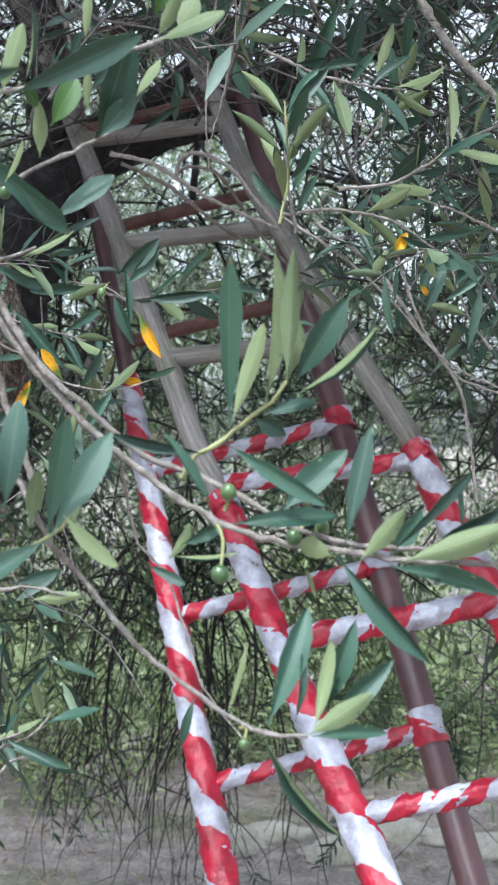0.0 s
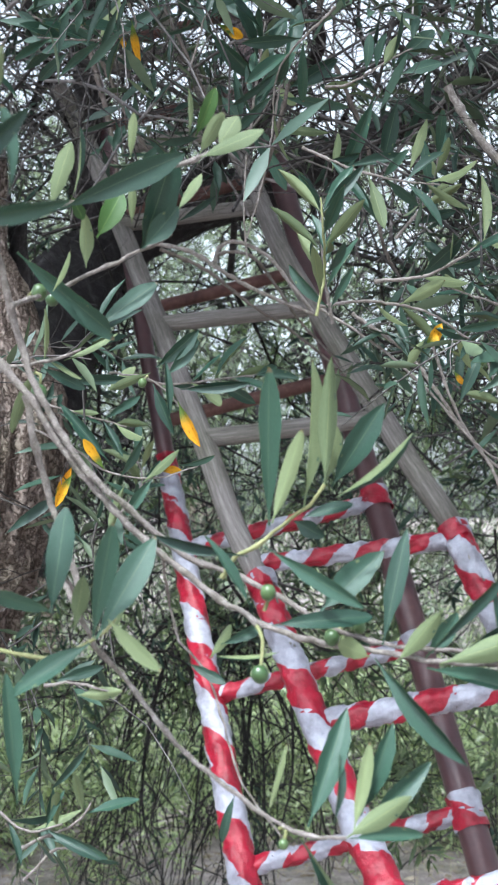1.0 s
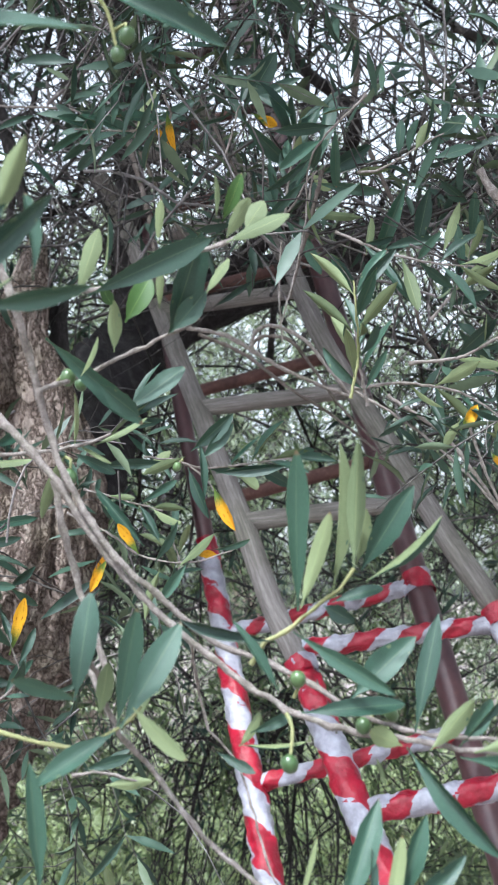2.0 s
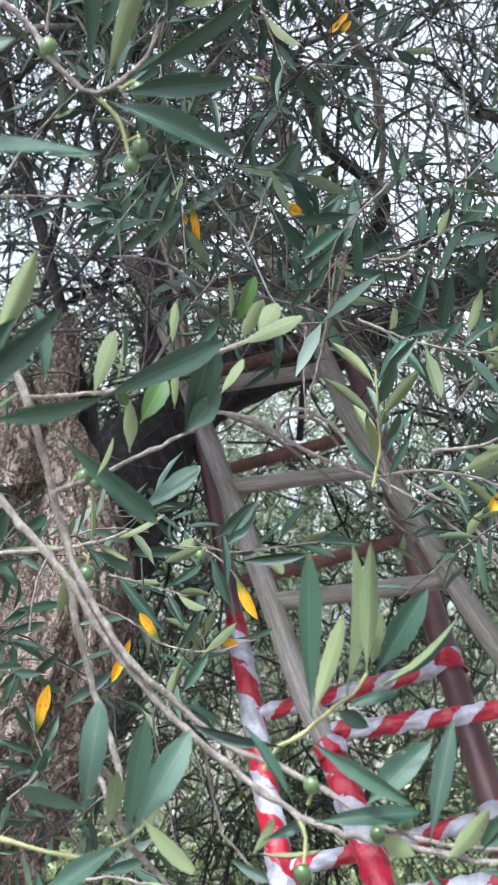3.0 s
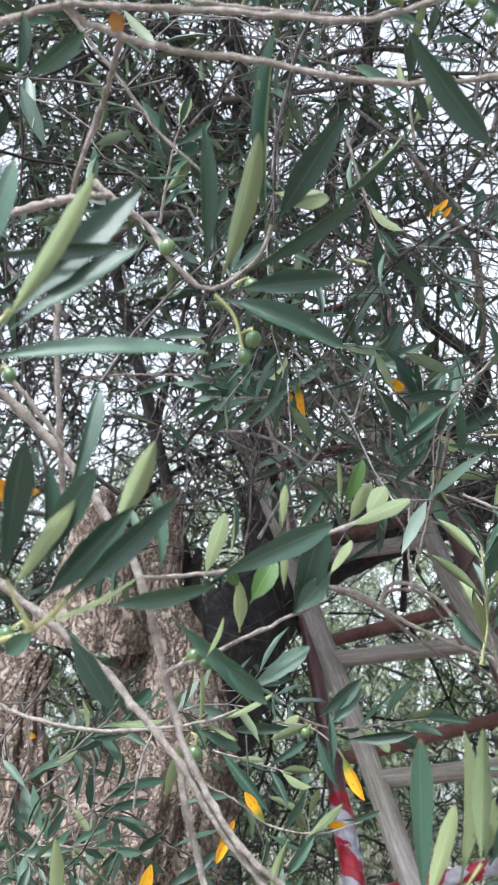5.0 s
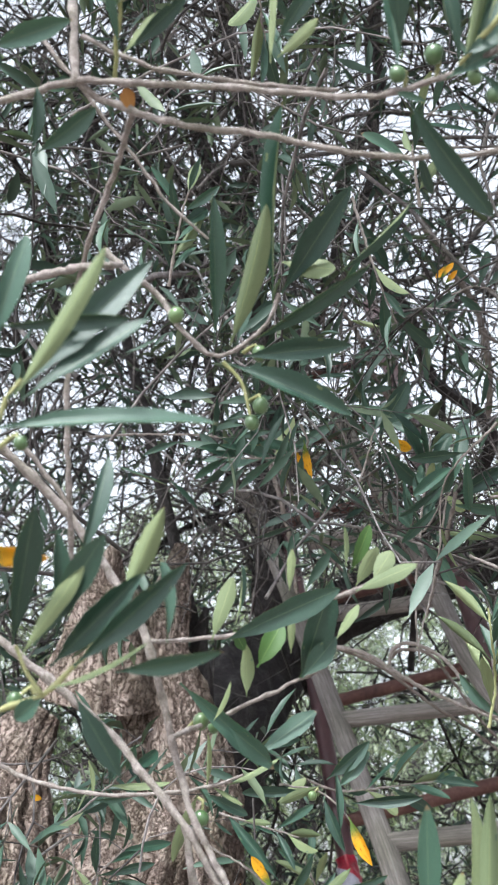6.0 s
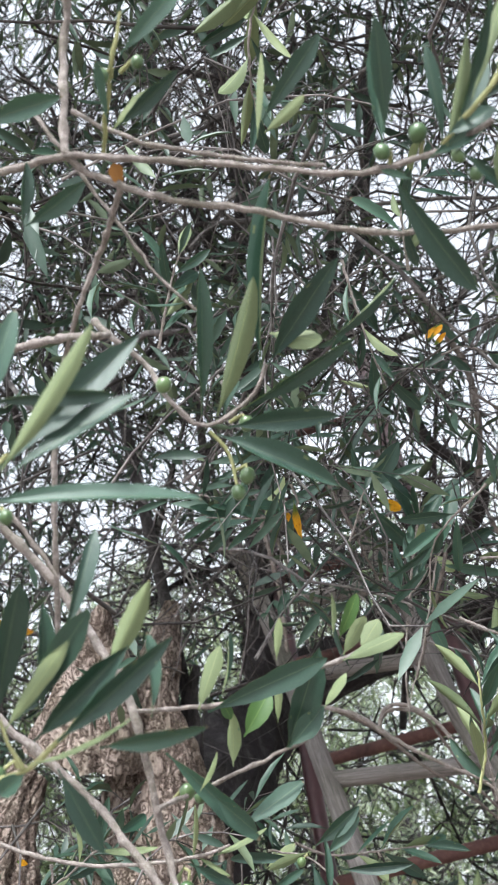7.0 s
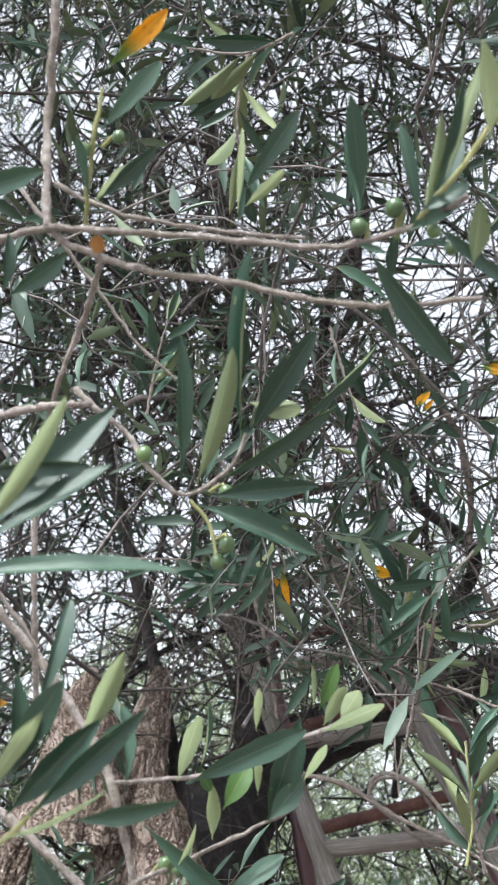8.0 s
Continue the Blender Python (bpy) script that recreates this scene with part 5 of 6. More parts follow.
mid_d = twig([(0.0358, 1.1349, 1.952), (0.0569, 1.1364, 1.9551), (0.0739, 1.1363, 1.964), (0.0889, 1.1356, 1.9744), (0.1154, 1.1356, 1.9874)], 0.0012, 0.0007199999999999999)
leaf(mid_d, (0.072, 1.1164, 1.9602), (0.0754, 1.105, 1.9899), 0.0103, 8)
leaf(mid_d, (0.0841, 1.165, 1.9788), (0.0906, 1.1503, 2.0087), 0.0117, -67)
leaf(mid_d, (0.0876, 1.1169, 1.9653), (0.1006, 1.1143, 1.9913), 0.0112, 167)
leaf(mid_d, (0.1025, 1.1659, 1.9837), (0.1381, 1.1572, 2.0124), 0.0176, 8)
leaf(mid_d, (0.103, 1.12, 1.9582), (0.1428, 1.1288, 1.973), 0.0131, -22)
leaf(mid_d, (0.0687, 1.1662, 1.9655), (0.0361, 1.1552, 1.9585), 0.0098, 155)
leaf(mid_d, (0.0799, 1.1217, 1.9388), (0.0533, 1.1505, 1.8759), 0.0150, 14)
leaf(mid_d, (0.1051, 1.1729, 1.9518), (0.0926, 1.1901, 1.8973), 0.0166, -3)
leaf(mid_d, (0.1089, 1.1242, 1.9409), (0.1352, 1.1402, 1.9211), 0.0131, 35)
leaf(mid_d, (0.0435, 1.1805, 1.8859), (0.0509, 1.1822, 1.9244), 0.0088, 160)
leaf(mid_d, (0.1118, 1.1387, 1.8737), (0.1293, 1.1423, 1.923), 0.0103, 158)
mid_e = twig([(0.0054, 1.3702, 2.2823), (0.0319, 1.3709, 2.292), (0.0581, 1.3749, 2.2856), (0.1037, 1.3844, 2.2631)], 0.0012, 0.0007199999999999999)
leaf(mid_e, (0.0382, 1.353, 2.2826), (0.0488, 1.3472, 2.3251), 0.0129, 14)
leaf(mid_e, (0.0456, 1.4005, 2.3043), (0.0858, 1.384, 2.3286), 0.0158, -7)
leaf(mid_e, (0.0576, 1.3563, 2.2763), (0.0899, 1.3689, 2.2597), 0.0129, 36)
leaf(mid_e, (0.0154, 1.3977, 2.3029), (-0.0151, 1.3924, 2.2763), 0.0121, 7)
leaf(mid_e, (0.0317, 1.3523, 2.2826), (0.0064, 1.3393, 2.3089), 0.0129, -48)
leaf(mid_e, (0.0689, 1.4046, 2.2964), (0.1128, 1.4128, 2.2998), 0.0109, 180)
leaf(mid_e, (0.0833, 1.3616, 2.2636), (0.0728, 1.3699, 2.2223), 0.0106, -37)
leaf(mid_e, (0.012, 1.3981, 2.2996), (0.0383, 1.4045, 2.2724), 0.0121, 28)
leaf(mid_e, (0.0732, 1.3427, 2.3484), (0.1113, 1.3583, 2.3436), 0.0094, 45, "y")
leaf(mid_e, (0.0059, 1.3898, 2.3359), (-0.0132, 1.3937, 2.3169), 0.0085, 19, "y")
twig([(-0.043, 1.8958, 2.6887), (-0.0235, 1.9064, 2.648), (0.0122, 1.9224, 2.5892), (0.0459, 1.9397, 2.5241), (0.0586, 1.9635, 2.4172), (0.0518, 1.9781, 2.3448)], 0.0062, 0.005, bark=SHADED_TWIG)
twig([(-0.2124, 1.9981, 2.6081), (-0.1654, 2.0169, 2.5418), (-0.1379, 2.0357, 2.466), (-0.0817, 2.0595, 2.3807), (-0.0063, 2.0873, 2.286)], 0.004, 0.0028, bark=SHADED_TWIG)
twig([(-0.1457, 1.4811, 2.1698), (-0.1153, 1.4974, 2.1077), (-0.0849, 1.5136, 2.0457), (-0.0578, 1.5266, 1.9975)], 0.0022, 0.0012, bark=SHADED_TWIG)
twig([(0.0027, 1.2749, 2.0027), (-0.0089, 1.2835, 1.9561), (-0.0228, 1.2919, 1.9095), (-0.0323, 1.2983, 1.8745)], 0.0022, 0.0013, bark=SHADED_TWIG)
twig([(0.0401, 1.5704, 2.3243), (0.0916, 1.5834, 2.2877), (0.1501, 1.6018, 2.2292), (0.1943, 1.6125, 2.2)], 0.0022, 0.0018, bark=SHADED_TWIG)
twig([(0.0618, 1.7038, 2.1894), (0.1147, 1.7354, 2.0653), (0.136, 1.7638, 1.9411), (0.1819, 1.7849, 1.8636)], 0.003, 0.002, bark=SHADED_TWIG)
twig([(-0.261, 1.7698, 2.2059), (-0.2129, 1.7955, 2.1076), (-0.1558, 1.8152, 2.0422)], 0.003, 0.002, bark=SHADED_TWIG)
twig([(-0.2929, 1.8587, 2.2558), (-0.2643, 1.8853, 2.1438), (-0.2529, 1.9065, 2.0489)], 0.004, 0.003, bark=SHADED_TWIG)
twig([(-0.1094, 1.8507, 1.9302), (-0.0908, 1.8494, 1.9467), (-0.0508, 1.8537, 1.9424), (-0.0181, 1.8633, 1.9053), (0.0225, 1.8773, 1.8474), (0.0799, 1.8927, 1.7896)], 0.0026, 0.0016, bark=SHADED_TWIG)
twig([(-0.1841, 1.8403, 1.951), (-0.1179, 1.8514, 1.922), (-0.0521, 1.8662, 1.8724), (0.0139, 1.8794, 1.831), (0.0961, 1.8986, 1.7648)], 0.0028, 0.0016, bark=SHADED_TWIG)


# ---- crowns ----
TIP_V = np.array([(0, 0, 0), (-0.5, 0.35, 0.03), (0, 0.35, -0.01), (0.5, 0.35, 0.03), (-0.42, 0.68, 0.0), (0, 0.68, -0.04), (0.42, 0.68, 0.0), (0, 1, -0.10)], float)
TIP_F = np.array([(0, 2, 1), (0, 3, 2), (1, 2, 5), (1, 5, 4), (2, 3, 6), (2, 6, 5), (4, 5, 7), (5, 6, 7)])
FAR_V = np.array([(0, 0, 0), (-0.5, 0.4, 0.03), (0.5, 0.4, 0.03), (-0.38, 0.72, -0.01), (0.38, 0.72, -0.01), (0, 1, -0.08)], float)
FAR_F = np.array([(0, 2, 1), (1, 2, 4), (1, 4, 3), (3, 4, 5)])


def unit(v):
    return v / (np.linalg.norm(v, axis=-1, keepdims=True) + 1e-9)


class Foliage:
    """Collects twigs and leaves of a crown and turns them into one mesh."""

    def __init__(self, seed, allowed, leaf_keep=None):
        self.rng, self.allowed, self.b = np.random.default_rng(seed), allowed, Build()
        self.leaf_keep = leaf_keep or allowed
        self.pos, self.axis, self.size = [], [], []

    def leaves_on(self, line, spacing, size, first=0.2):
        rng = self.rng
        seg = np.linalg.norm(line[-1] - line[0])
        n = int(seg * (1 - first) / spacing)
        if n < 1:
            return
        s = first + (1 - first) * (np.arange(n) + rng.random(n) * 0.6) / n
        i = np.clip((s * (len(line) - 1)).astype(int), 0, len(line) - 2)
        p = line[i] + (line[i + 1] - line[i]) * ((s * (len(line) - 1)) % 1)[:, None]
        d = unit(line[i + 1] - line[i])
        side = unit(cross3(d, rng.normal(size=(n, 3))))
        for sgn in (1, -1):
            self.pos.append(p)
            self.axis.append(unit(d * rng.uniform(0.35, 1.0, (n, 1)) + sgn * side * rng.uniform(0.5, 1.0, (n, 1)) + rng.normal(size=(n, 3)) * 0.15))
            self.size.append(size * rng.uniform(0.6, 1.2, n))

    def wander(self, start, way, length, droop, steps=7, wild=0.2):
        rng, d, p, line = self.rng, unit(np.asarray(way, float)), np.asarray(start, float), []
        for k in range(steps + 1):
            line.append(p)
            d = unit(d + rng.normal(size=3) * wild + np.array((0, 0, -droop)))
            p = p + d * length / steps
        return np.array(line)

    def branchlet(self, start, way, length, r, droop, leafy, twigs, size=0.05, sides=4, spacing=0.02, wild=0.2):
        rng = self.rng
        az, el, d = seen_from(start)
        if d[0] < 6 and -10 < az[0] < 14 and 16 < el[0] < 46 and rng.random() < (0.5 if az[0] > -7 else 0.33):
            return  # the crown is thinner on this side
        line = self.wander(start, way, length, droop, wild=wild)
        if not self.allowed(line).all():
            return
        add_tube(self.b, line, np.linspace(r, r * 0.45, len(line)), sides, 0, False)
        for k in range(twigs):
            i = rng.integers(1, len(line) - 1)
            d = unit(line[i + 1] - line[i])
            side = unit(cross3(d, rng.normal(size=3)))
            sub = self.wander(line[i], d * rng.uniform(0.3, 1) + side * 0.9, length * rng.uniform(0.2, 0.5), droop * 0.8, 4, wild)
            if not self.allowed(sub).all():
                continue
            add_tube(self.b, sub, np.linspace(r * 0.5, r * 0.28, len(sub)), 3, 0, False)
            if rng.random() < leafy:
                self.leaves_on(sub, spacing, size)
        if rng.random() < leafy:
            self.leaves_on(line, spacing, size, 0.5)

    def mesh(self, name, mats, near, leaves=None):
        """Twigs and leaves as one mesh, or the leaves put into a Build of their own."""
        rng, b = self.rng, leaves or self.b
        if self.pos:
            pos, axis, size = np.concatenate(self.pos), np.concatenate(self.axis), np.concatenate(self.size)
            ok = self.leaf_keep(pos) & self.leaf_keep(pos + axis * size[:, None])
            pos, axis, size = pos[ok], axis[ok], size[ok]
            n = len(pos)
            nrm = unit(cross3(axis, cross3(np.array((0, -0.55, 0.6)) + rng.normal(size=(n, 3)) * 0.6, axis)))
            side = cross3(axis, nrm)
            tv, tf = (TIP_V, TIP_F) if near else (FAR_V, FAR_F)
            width = size * rng.uniform(0.13, 0.22, n)
            bend = 1 + rng.normal(size=n) * 0.8
            v = pos[:, None] + side[:, None] * (tv[None, :, 0:1] * width[:, None, None]) + axis[:, None] * (tv[None, :, 1:2] * size[:, None, None]) + nrm[:, None] * (tv[None, :, 2:3] * (size * bend)[:, None, None])
            f = (tf[None] + (np.arange(n) * len(tv))[:, None, None]).reshape(-1, 3)
            b.add(v.reshape(-1, 3), f, 0 if leaves else 1)
            if near:
                b.add((v - nrm[:, None] * 0.0004).reshape(-1, 3), f[:, ::-1], 2)
        return self.b.mesh(name, mats)


def seen_from(p):
    """Bearing, height angle and distance of places from where a person stands at the ladders' side of the tree."""
    r = np.atleast_2d(p) - np.array((0.01, -0.02, 1.58))
    d = np.linalg.norm(r, axis=1)
    return np.degrees(np.arctan2(r[:, 0], r[:, 1])), np.degrees(np.arcsin(r[:, 2] / d)), d


def sun_gap(p):
    """True in the thin side of the crown through which light falls on the trunk and the ground behind."""
    p = np.atleast_2d(p)
    hit = np.zeros(len(p), bool)
    for y, x0, x1, z0, z1, low in ((1.95, -1.3, -0.25, 0.6, 2.05, 0.0), (6.2, -2.6, 0.9, 0.0, 1.5, 2.5)):
        s = (y - p[:, 1]) / -aim.y
        x, z = p[:, 0] - aim.x * s, p[:, 2] - aim.z * s
        some = np.sin(np.floor(p[:, 0] * 5) * 12.9 + np.floor(p[:, 1] * 5) * 78.2 + np.floor(p[:, 2] * 5) * 37.7) > (-0.5 if low else -2)
        hit |= (s > 0.1) & (x > x0) & (x < x1) & (z > z0) & (z < z1) & (p[:, 2] > low) & some
    return hit


def open_space(p):
    """False in the clearing in front of the ladders, in the gap between limb and rungs, and close to the path."""
    az, el, d = seen_from(p)
    front = (d < 3.0) & (el < np.where(az < 5, 2.5, 2.5 - 0.9 * (az - 5))) & (az > -10) & (az < 16)
    gap = (d < 3.4) & (((az + 2.6) / 4.0) ** 2 + ((el - 7.5) / 5.2) ** 2 < 1)
    bole = (d < 2.2) & (az < -5) & (el < 11)
    return ~(front | gap | bole | (d < 0.85) | sun_gap(p))


def few_leaves(p):
    """The shaded middle round the ladders' heads is mostly bare twigs."""
    az, el, d = seen_from(p)
    bare = (d < 2.9) & (az > -15) & (az < 5) & (el > 4) & (el < 23)
    keep = np.sin(np.floor(p[:, 0] * 9) * 12.9 + np.floor(p[:, 1] * 9) * 78.2 + np.floor(p[:, 2] * 9) * 37.7) > 0.2
    return open_space(p) & (~bare | keep)


def inside(p):
    return np.ones(len(np.atleast_2d(p)), bool)


def hollow(p):
    az, el, d = seen_from(p)
    return (d > 2.7) & ~sun_gap(p) & ~((d < 3.0) & (((az + 2.6) / 3.2) ** 2 + ((el - 7.5) / 4.2) ** 2 < 1))


def crown_front():
    """Leafy outer twigs between the path and the limbs."""
    f = Foliage(11, open_space, few_leaves)
    rng = f.rng
    for k in range(900):
        p = np.array((rng.uniform(-1.3, 1.2), rng.uniform(0.75, 2.3), rng.uniform(1.5, 4.0)))
        way = np.array((rng.normal() * 0.7, rng.normal() * 0.5 - 0.25, rng.normal() * 0.6 - 0.2))
        f.branchlet(p, way, rng.uniform(0.25, 0.6), rng.uniform(0.0012, 0.0028), 0.10, 0.42, 5, 0.050, 4)
    part("crown", f.mesh("crown", [LIT_CROWN_TWIG, CROWN_TOP, CROWN_UNDER], True), olive_tree, "grey-green leafy twigs of the outer crown")["kind"] = "stuff"


def crown_inner():
    """Bare, tangled twigs within the crown, in the bark painted dark for shade."""
    f = Foliage(12, hollow)
    rng = f.rng
    for k in range(1850):
        p = np.array((rng.uniform(-2.2, 1.9), rng.uniform(2.2, 4.0), rng.uniform(1.2, 4.6)))
        way = np.array((rng.normal(), rng.normal() * 0.6, rng.normal() * 0.8))
        f.branchlet(p, way, rng.uniform(0.4, 1.0), rng.uniform(0.0013, 0.005), 0.10, 0.09, 7, 0.05, 4, wild=0.3)
    for k in range(60):
        p = np.array((rng.uniform(-1.6, 0.9), rng.uniform(2.4, 3.4), rng.uniform(2.0, 3.4)))
        f.branchlet(p, np.array((rng.normal() * 0.5, rng.normal() * 0.4, 0.8)), rng.uniform(0.5, 1.2), rng.uniform(0.006, 0.013), 0.03, 0.0, 5, 0.05, 6, wild=0.22)
    part("crown", f.mesh("crown", [SHADED_CROWN_TWIG, CROWN_TOP, CROWN_UNDER], True), olive_tree, "tangle of thin twigs inside the crown, shade put into their colour")["kind"] = "stuff"


def crown_back():
    """The leafy far side of the crown, its leaves painted paler as if sunlit."""
    f = Foliage(13, hollow)
    rng = f.rng
    for k in range(1350):
        a = rng.uniform(0, 2 * math.pi)
        h = rng.uniform(-1, 1)
        q = rng.uniform(0.75, 1.0)
        p = np.array((-0.4 + 2.5 * q * math.cos(a) * math.sqrt(1 - h * h), 2.7 + 2.2 * q * math.sin(a) * math.sqrt(1 - h * h), 3.0 + 2.1 * q * h))
        if p[1] < 2.3 and p[2] < 4.2:
            continue
        way = np.array((math.cos(a), math.sin(a), rng.normal() * 0.5))
        f.branchlet(p, way, rng.uniform(0.35, 0.7), rng.uniform(0.0015, 0.003), 0.15, 0.8, 6, 0.052, 3)
    part("crown", f.mesh("crown", [SHADED_CROWN_TWIG, LIT_BACK_LEAF], False), olive_tree, "leafy far side of the crown")["kind"] = "stuff"


def weeping():
    """Drooping twigs that arch over and hang behind the ladders, painted dark as if backlit."""
    f = Foliage(14, inside)
    rng = f.rng
    root = np.array((-0.1127, 3.6, 1.1914))
    for k in range(15):
        side = rng.uniform(-0.42, 0.1) if k % 7 else rng.uniform(0.0, 0.35)
        p = root + rng.normal(size=3) * (0.08, 0.16, 0.04)
        drop = rng.uniform(0.55, 0.85)
        arch = glide([p, p + (side * 0.45, rng.normal() * 0.05, 0.05 + rng.normal() * 0.02), p + (side * 0.85, rng.normal() * 0.08, -0.2 * drop), p + (side * 1.05, rng.normal() * 0.1, -0.62 * drop), p + (side * 1.1 + rng.normal() * 0.05, rng.normal() * 0.1, -drop)], 0.03)
        r = rng.uniform(0.004, 0.0075)
        add_tube(f.b, arch, np.linspace(r, 0.0014, len(arch)), 5, 0, False)
        for q in range(9):
            i = rng.integers(3, len(arch) - 3)
            way = np.array((rng.normal() * 0.8, rng.normal() * 0.5, -0.25))
            sub = glide(f.wander(arch[i], way, rng.uniform(0.18, 0.55), 0.5, 6, 0.22), 0.03)
            add_tube(f.b, sub, np.linspace(0.0022, 0.0009, len(sub)), 4, 0, False)
            for u in range(2):
                h = rng.integers(1, len(sub) - 1)
                fine = glide(f.wander(sub[h], np.array((rng.normal(), rng.normal() * 0.5, -0.4)), rng.uniform(0.08, 0.22), 0.4, 4, 0.25), 0.03)
                add_tube(f.b, fine, np.linspace(0.0012, 0.0006, len(fine)), 3, 0, False)
                if rng.random() < 0.12:
                    f.leaves_on(fine, 0.03, 0.045)
    part("crown", f.mesh("crown", [SHADED_LIMB_BARK, CROWN_TOP, CROWN_UNDER], False), olive_tree, "bare drooping twigs in shade-darkened bark")["kind"] = "stuff"


def shade_cover():
    """Unseen thick leafy cover over the limbs, added to keep the inner crown dark."""
    f = Foliage(15, open_space)
    rng = f.rng
    for k in range(1500):
        p = np.array((rng.uniform(-2.4, 1.9), rng.uniform(0.3, 3.4), rng.uniform(3.3, 4.9)))
        if ((p[0] + 0.3) / 2.3) ** 2 + ((p[1] - 2.2) / 2.4) ** 2 + ((p[2] - 3.0) / 2.0) ** 2 > 1:
            continue
        # only twigs overhead stay, where they block light but are out of view
        if seen_from(p)[1][0] < 47:
            continue
        f.branchlet(p, np.array((rng.normal(), rng.normal(), 0.3)), rng.uniform(0.35, 0.7), 0.003, 0.10, 0.9, 6, 0.055, 3, 0.022)
    part("crown", f.mesh("crown", [SHADED_CROWN_TWIG, CROWN_TOP, CROWN_UNDER], False), olive_tree, "unseen leafy cover added overhead to shade the crown")["kind"] = "stuff"


def crown_bole():
    """Sparse leafy twigs that hang before the trunk."""
    f = Foliage(17, inside)
    rng = f.rng
    for k in range(30):
        a, e, d = math.radians(rng.uniform(-24, -8.5)), math.radians(rng.uniform(-9, 13)), rng.uniform(1.05, 1.7)
        p = np.array((d * math.sin(a), d * math.cos(a), 1.58 + d * math.tan(e)))
        f.branchlet(p, np.array((rng.normal(), rng.normal() * 0.4, rng.normal() - 0.3)), rng.uniform(0.12, 0.3), rng.uniform(0.0009, 0.0016), 0.12, 0.6, 3, 0.048, 4)
    part("crown", f.mesh("crown", [LIT_CROWN_TWIG, CROWN_TOP, CROWN_UNDER], True), olive_tree, "sparse leafy twigs before the trunk")["kind"] = "stuff"


def crown_bare():
    """Long bare curving twigs between the path and the limbs."""
    f = Foliage(16, open_space)
    rng = f.rng
    for k in range(850):
        p = np.array((rng.uniform(-1.2, 1.1), rng.uniform(1.0, 2.4), rng.uniform(1.6, 3.6)))
        f.branchlet(p, np.array((rng.normal(), rng.normal() * 0.5, rng.normal())), rng.uniform(0.4, 1.0), rng.uniform(0.001, 0.0026), 0.06, 0.06, 4, 0.045, 4, wild=0.27)
    for k in range(120):
        p = np.array((rng.uniform(-1.3, 1.2), rng.uniform(1.7, 2.9), rng.uniform(1.9, 3.6)))
        f.branchlet(p, np.array((rng.normal() * 0.7, rng.normal() * 0.4, 0.5 + rng.normal() * 0.6)), rng.uniform(0.5, 1.1), rng.uniform(0.0035, 0.007), 0.05, 0.0, 5, 0.045, 6, wild=0.3)
    part("crown", f.mesh("crown", [LIT_CROWN_TWIG, CROWN_TOP, CROWN_UNDER], True), olive_tree, "long bare curving twigs")["kind"] = "stuff"


def crown_veil():
    """Leafy sprays and fine twigs that hang before the ladders' heads and beside them."""
    f = Foliage(18, open_space)
    rng = f.rng
    for count, a0, a1, e0, e1, d0, d1, leafy, size in ((42, -14, 7, 13, 34, 1.3, 2.1, 0.35, 0.048), (34, 2.5, 13, 2, 15, 1.0, 1.7, 0.7, 0.044)):
        for k in range(count):
            a, e, d = math.radians(rng.uniform(a0, a1)), math.radians(rng.uniform(e0, e1)), rng.uniform(d0, d1)
            p = np.array((d * math.sin(a), d * math.cos(a), 1.58 + d * math.tan(e)))
            f.branchlet(p, np.array((rng.normal() * 0.8, rng.normal() * 0.4, rng.normal() * 0.7 - 0.1)), rng.uniform(0.18, 0.42), rng.uniform(0.001, 0.002), 0.10, leafy, 4, size, 4, 0.018)
    for k in range(85):
        a, e, d = math.radians(rng.uniform(-15, 5)), math.radians(rng.uniform(11, 36)), rng.uniform(1.4, 2.35)
        p = np.array((d * math.sin(a), d * math.cos(a), 1.58 + d * math.tan(e)))
        f.branchlet(p, np.array((rng.normal(), rng.normal() * 0.4, rng.normal())), rng.uniform(0.3, 0.7), rng.uniform(0.0014, 0.0034), 0.08, 0.0, 6, 0.045, 5, wild=0.25)
    part("crown", f.mesh("crown", [LIT_CROWN_TWIG, CROWN_TOP, CROWN_UNDER], True), olive_tree, "leafy sprays hanging before the ladders' heads")["kind"] = "stuff"


crown_veil()
crown_front()
shade_cover()
crown_bole()
crown_bare()
crown_inner()
crown_back()
weeping()


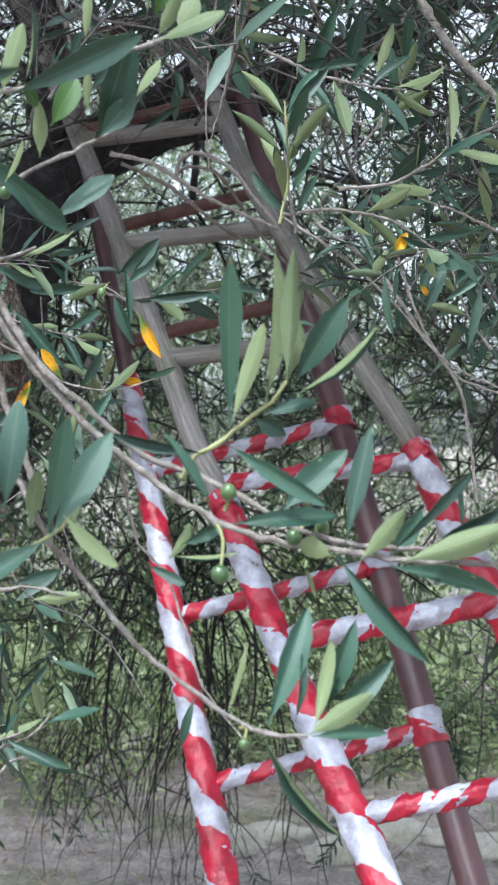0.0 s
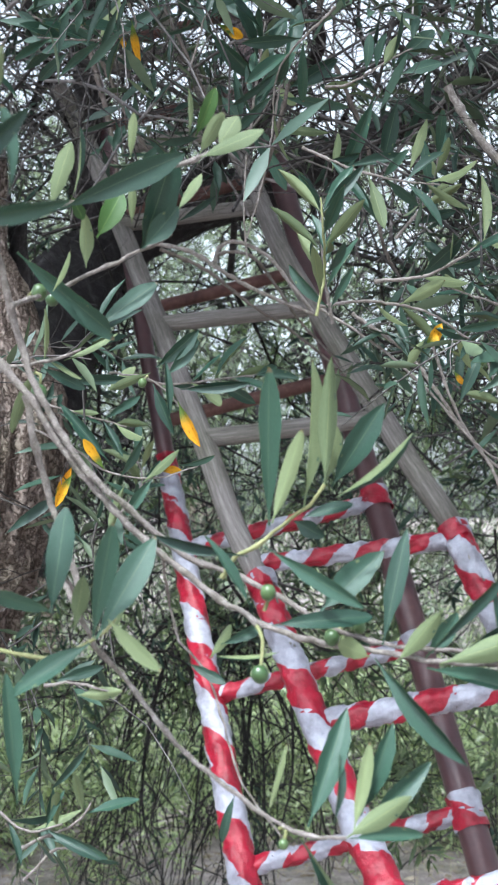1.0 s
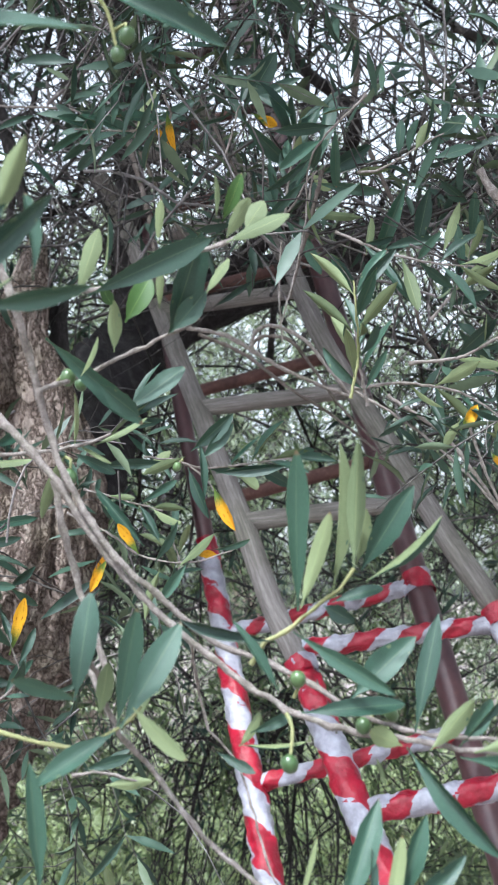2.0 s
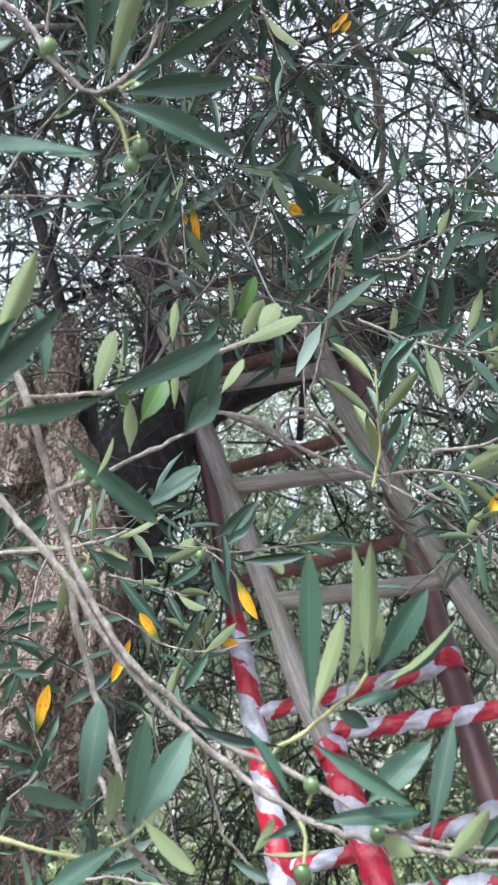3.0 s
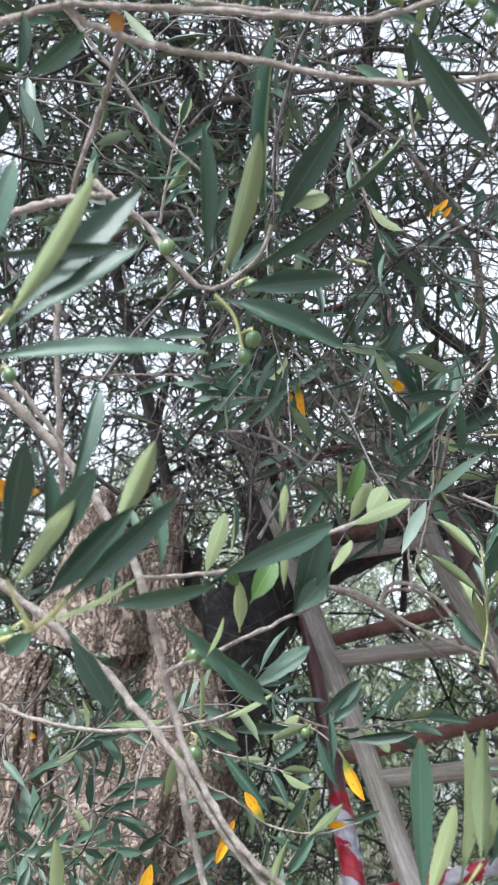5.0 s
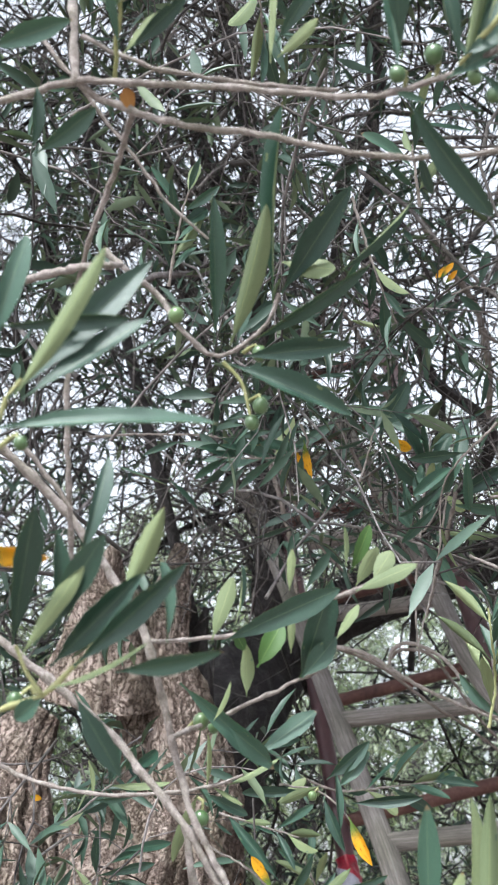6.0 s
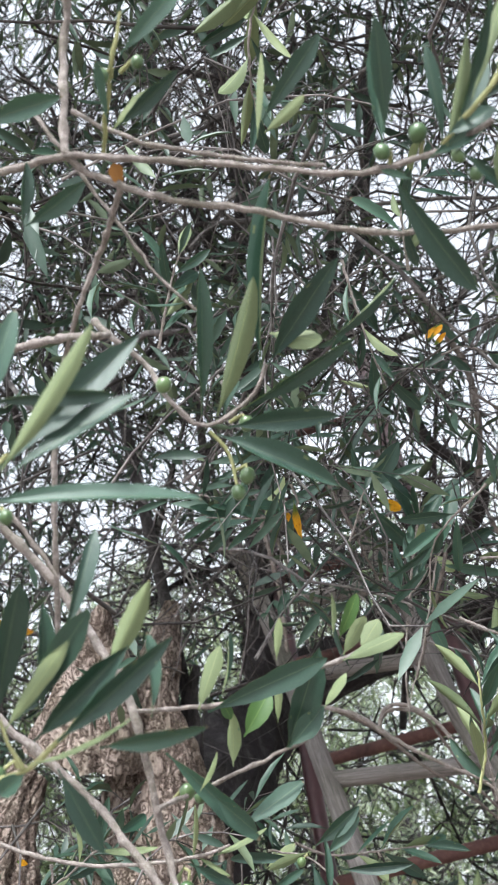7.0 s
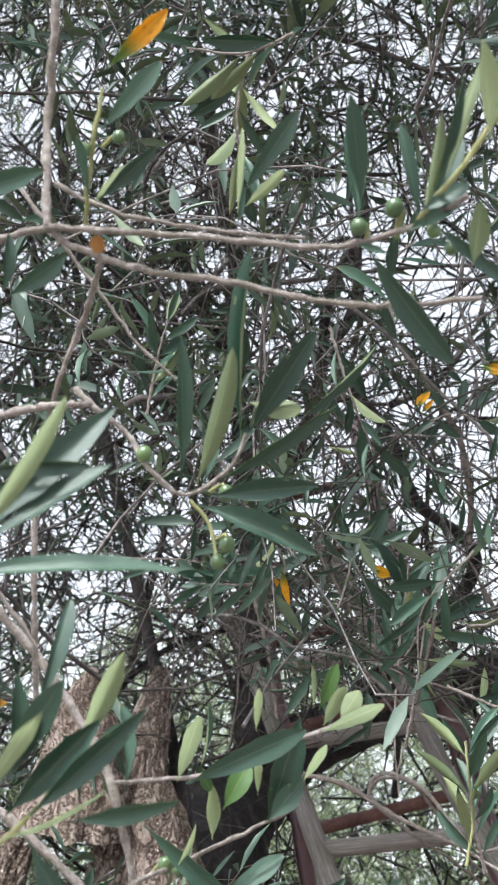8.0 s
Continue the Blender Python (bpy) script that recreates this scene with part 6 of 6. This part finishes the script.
def far_olive(seed, at, r, h):
    """A smaller olive tree farther off."""
    tree = thing("olive_tree", (0, 0, 0), "leafy silver-green olive tree standing behind on dry ground", "tree", "olive trees behind")
    gnarled("trunk", [(0, 0, -0.05), (0.05, 0.02, 0.5), (-0.05, 0.05, 1.1), (0.05, 0.0, 1.7)], [0.22, 0.16, 0.14, 0.09], seed, 0.4, tree, "", BARK, 24, 0.05)
    rng = np.random.default_rng(seed)
    for k in range(5):
        a = k * 1.26 + rng.random()
        gnarled("limb", [(0, 0, 1.2), (0.45 * math.cos(a), 0.45 * math.sin(a), 1.8), (1.1 * math.cos(a), 1.1 * math.sin(a), 2.6)], [0.08, 0.05, 0.02], seed + k, 0.3, tree, "", SHADED_LIMB_BARK, 12, 0.08)
    f = Foliage(seed, inside)
    for k in range(560):
        a, u = f.rng.uniform(0, 2 * math.pi), f.rng.uniform(-1, 1)
        q = f.rng.uniform(0.55, 1.0) * (1 + 0.18 * math.sin(3 * a + seed) * math.cos(2 * u))
        s = math.sqrt(1 - u * u)
        p = np.array((r * q * s * math.cos(a), r * q * s * math.sin(a), h * (0.55 + 0.43 * q * u)))
        f.branchlet(p, np.array((math.cos(a), math.sin(a), 0.1 + 0.5 * u)), f.rng.uniform(0.35, 0.75), 0.004, 0.30, 0.95, 5, 0.056, 3, 0.03)
    part("crown", f.mesh("crown", [SHADED_CROWN_TWIG, LIT_FAR_LEAF], False), tree)["kind"] = "stuff"
    tree.location = at
    return tree


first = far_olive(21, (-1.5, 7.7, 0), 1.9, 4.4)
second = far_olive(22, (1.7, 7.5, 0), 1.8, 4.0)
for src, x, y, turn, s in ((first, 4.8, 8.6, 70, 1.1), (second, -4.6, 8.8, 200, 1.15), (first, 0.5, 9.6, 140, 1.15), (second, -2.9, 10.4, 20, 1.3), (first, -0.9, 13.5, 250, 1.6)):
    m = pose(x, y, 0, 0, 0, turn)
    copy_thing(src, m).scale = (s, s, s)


def shrub(at, r, seed, n):
    bush = thing("shrub", at, "sunlit yellow-green leafy shrub growing from dry earth", "shrub", "sunlit shrubs")
    f = Foliage(seed, inside)
    for k in range(n):
        a = f.rng.uniform(0, 2 * math.pi)
        p = np.array(at) + np.array((0.3 * r * math.cos(a), 0.3 * r * math.sin(a), 0.02))
        f.branchlet(p, np.array((math.cos(a) * 0.7, math.sin(a) * 0.7, f.rng.uniform(0.4, 1.6))), r * f.rng.uniform(0.6, 1.3), 0.004, 0.06, 1.0, 7, 0.06, 3, 0.034)
    leaves = Build()
    part("stem", f.mesh("stem", [SHADED_CROWN_TWIG], False, leaves), bush, "thin grey stems")["kind"] = "stuff"
    part("foliage", leaves.mesh("foliage", [SHRUB_LEAF]), bush, "sunlit yellow-green leaves")["kind"] = "stuff"


for k, (x, y, r) in enumerate(((-1.05, 6.1, 0.9), (-1.6, 7.0, 1.15), (-2.5, 6.8, 1.2), (1.7, 6.4, 1.05), (0.4, 6.4, 0.95), (-0.5, 6.7, 1.05), (1.1, 6.8, 1.1))):
    shrub((x, y, 0), r, 31 + k, 52)


def stone(at, size, seed):
    bm = bmesh.new()
    bmesh.ops.create_icosphere(bm, subdivisions=3, radius=1.0)
    for v in bm.verts:
        k = 1 + 0.4 * fbm(v.co + Vector((seed, 0, 0)), 1.3, 4)
        v.co = Vector((v.co.x * size[0], v.co.y * size[1], v.co.z * size[2])) * k
    me = bpy.data.meshes.new("stone")
    bm.to_mesh(me)
    bm.free()
    me.polygons.foreach_set("use_smooth", [True] * len(me.polygons))
    me.materials.append(STONE)
    ob = new("stone", me)
    ob.location = at
    tagged(ob, "pale rough field stone lying on dry earth", "stone", "loose stones")


for k in range(9):
    stone((-0.05 + 0.2 * k + 0.05 * math.sin(k * 5), 4.95 + 0.12 * math.sin(k * 2.3), 0.0), (0.13 + 0.04 * math.sin(k * 3), 0.11, 0.055 + 0.015 * math.cos(k * 4)), k * 3.1)


def litter():
    """Fallen leaves and dry grass on the ground behind the ladders."""
    f = Foliage(41, inside)
    rng = f.rng
    n = 5200
    p = np.stack([rng.uniform(-3, 3, n), rng.uniform(3.2, 8, n), np.zeros(n)], -1)
    p[:, 2] = [0.05 * fbm((x, y, 0), 0.7) + 0.02 * fbm((x, y, 3), 3.0) + 0.008 for x, y, _ in p]
    a = rng.uniform(0, 2 * math.pi, n)
    f.pos, f.axis, f.size = [p], [unit(np.stack([np.cos(a), np.sin(a), rng.uniform(-0.05, 0.25, n)], -1))], [rng.uniform(0.03, 0.06, n)]
    for k in range(420):
        x, y = rng.uniform(-3, 3), rng.uniform(4.2, 7.5)
        add_tube(f.b, f.wander((x, y, 0.0), (rng.normal() * 0.3, rng.normal() * 0.3, 1), rng.uniform(0.08, 0.3), 0.12, 4, 0.2), np.linspace(0.002, 0.0006, 5), 3, 0, False)
    tagged(new("leaf_litter", f.mesh("leaf_litter", [DRY_GRASS, DRY_LEAF], False)), "dry fallen leaves and pale grass stalks on earth", "leaf litter", kind="stuff")


litter()
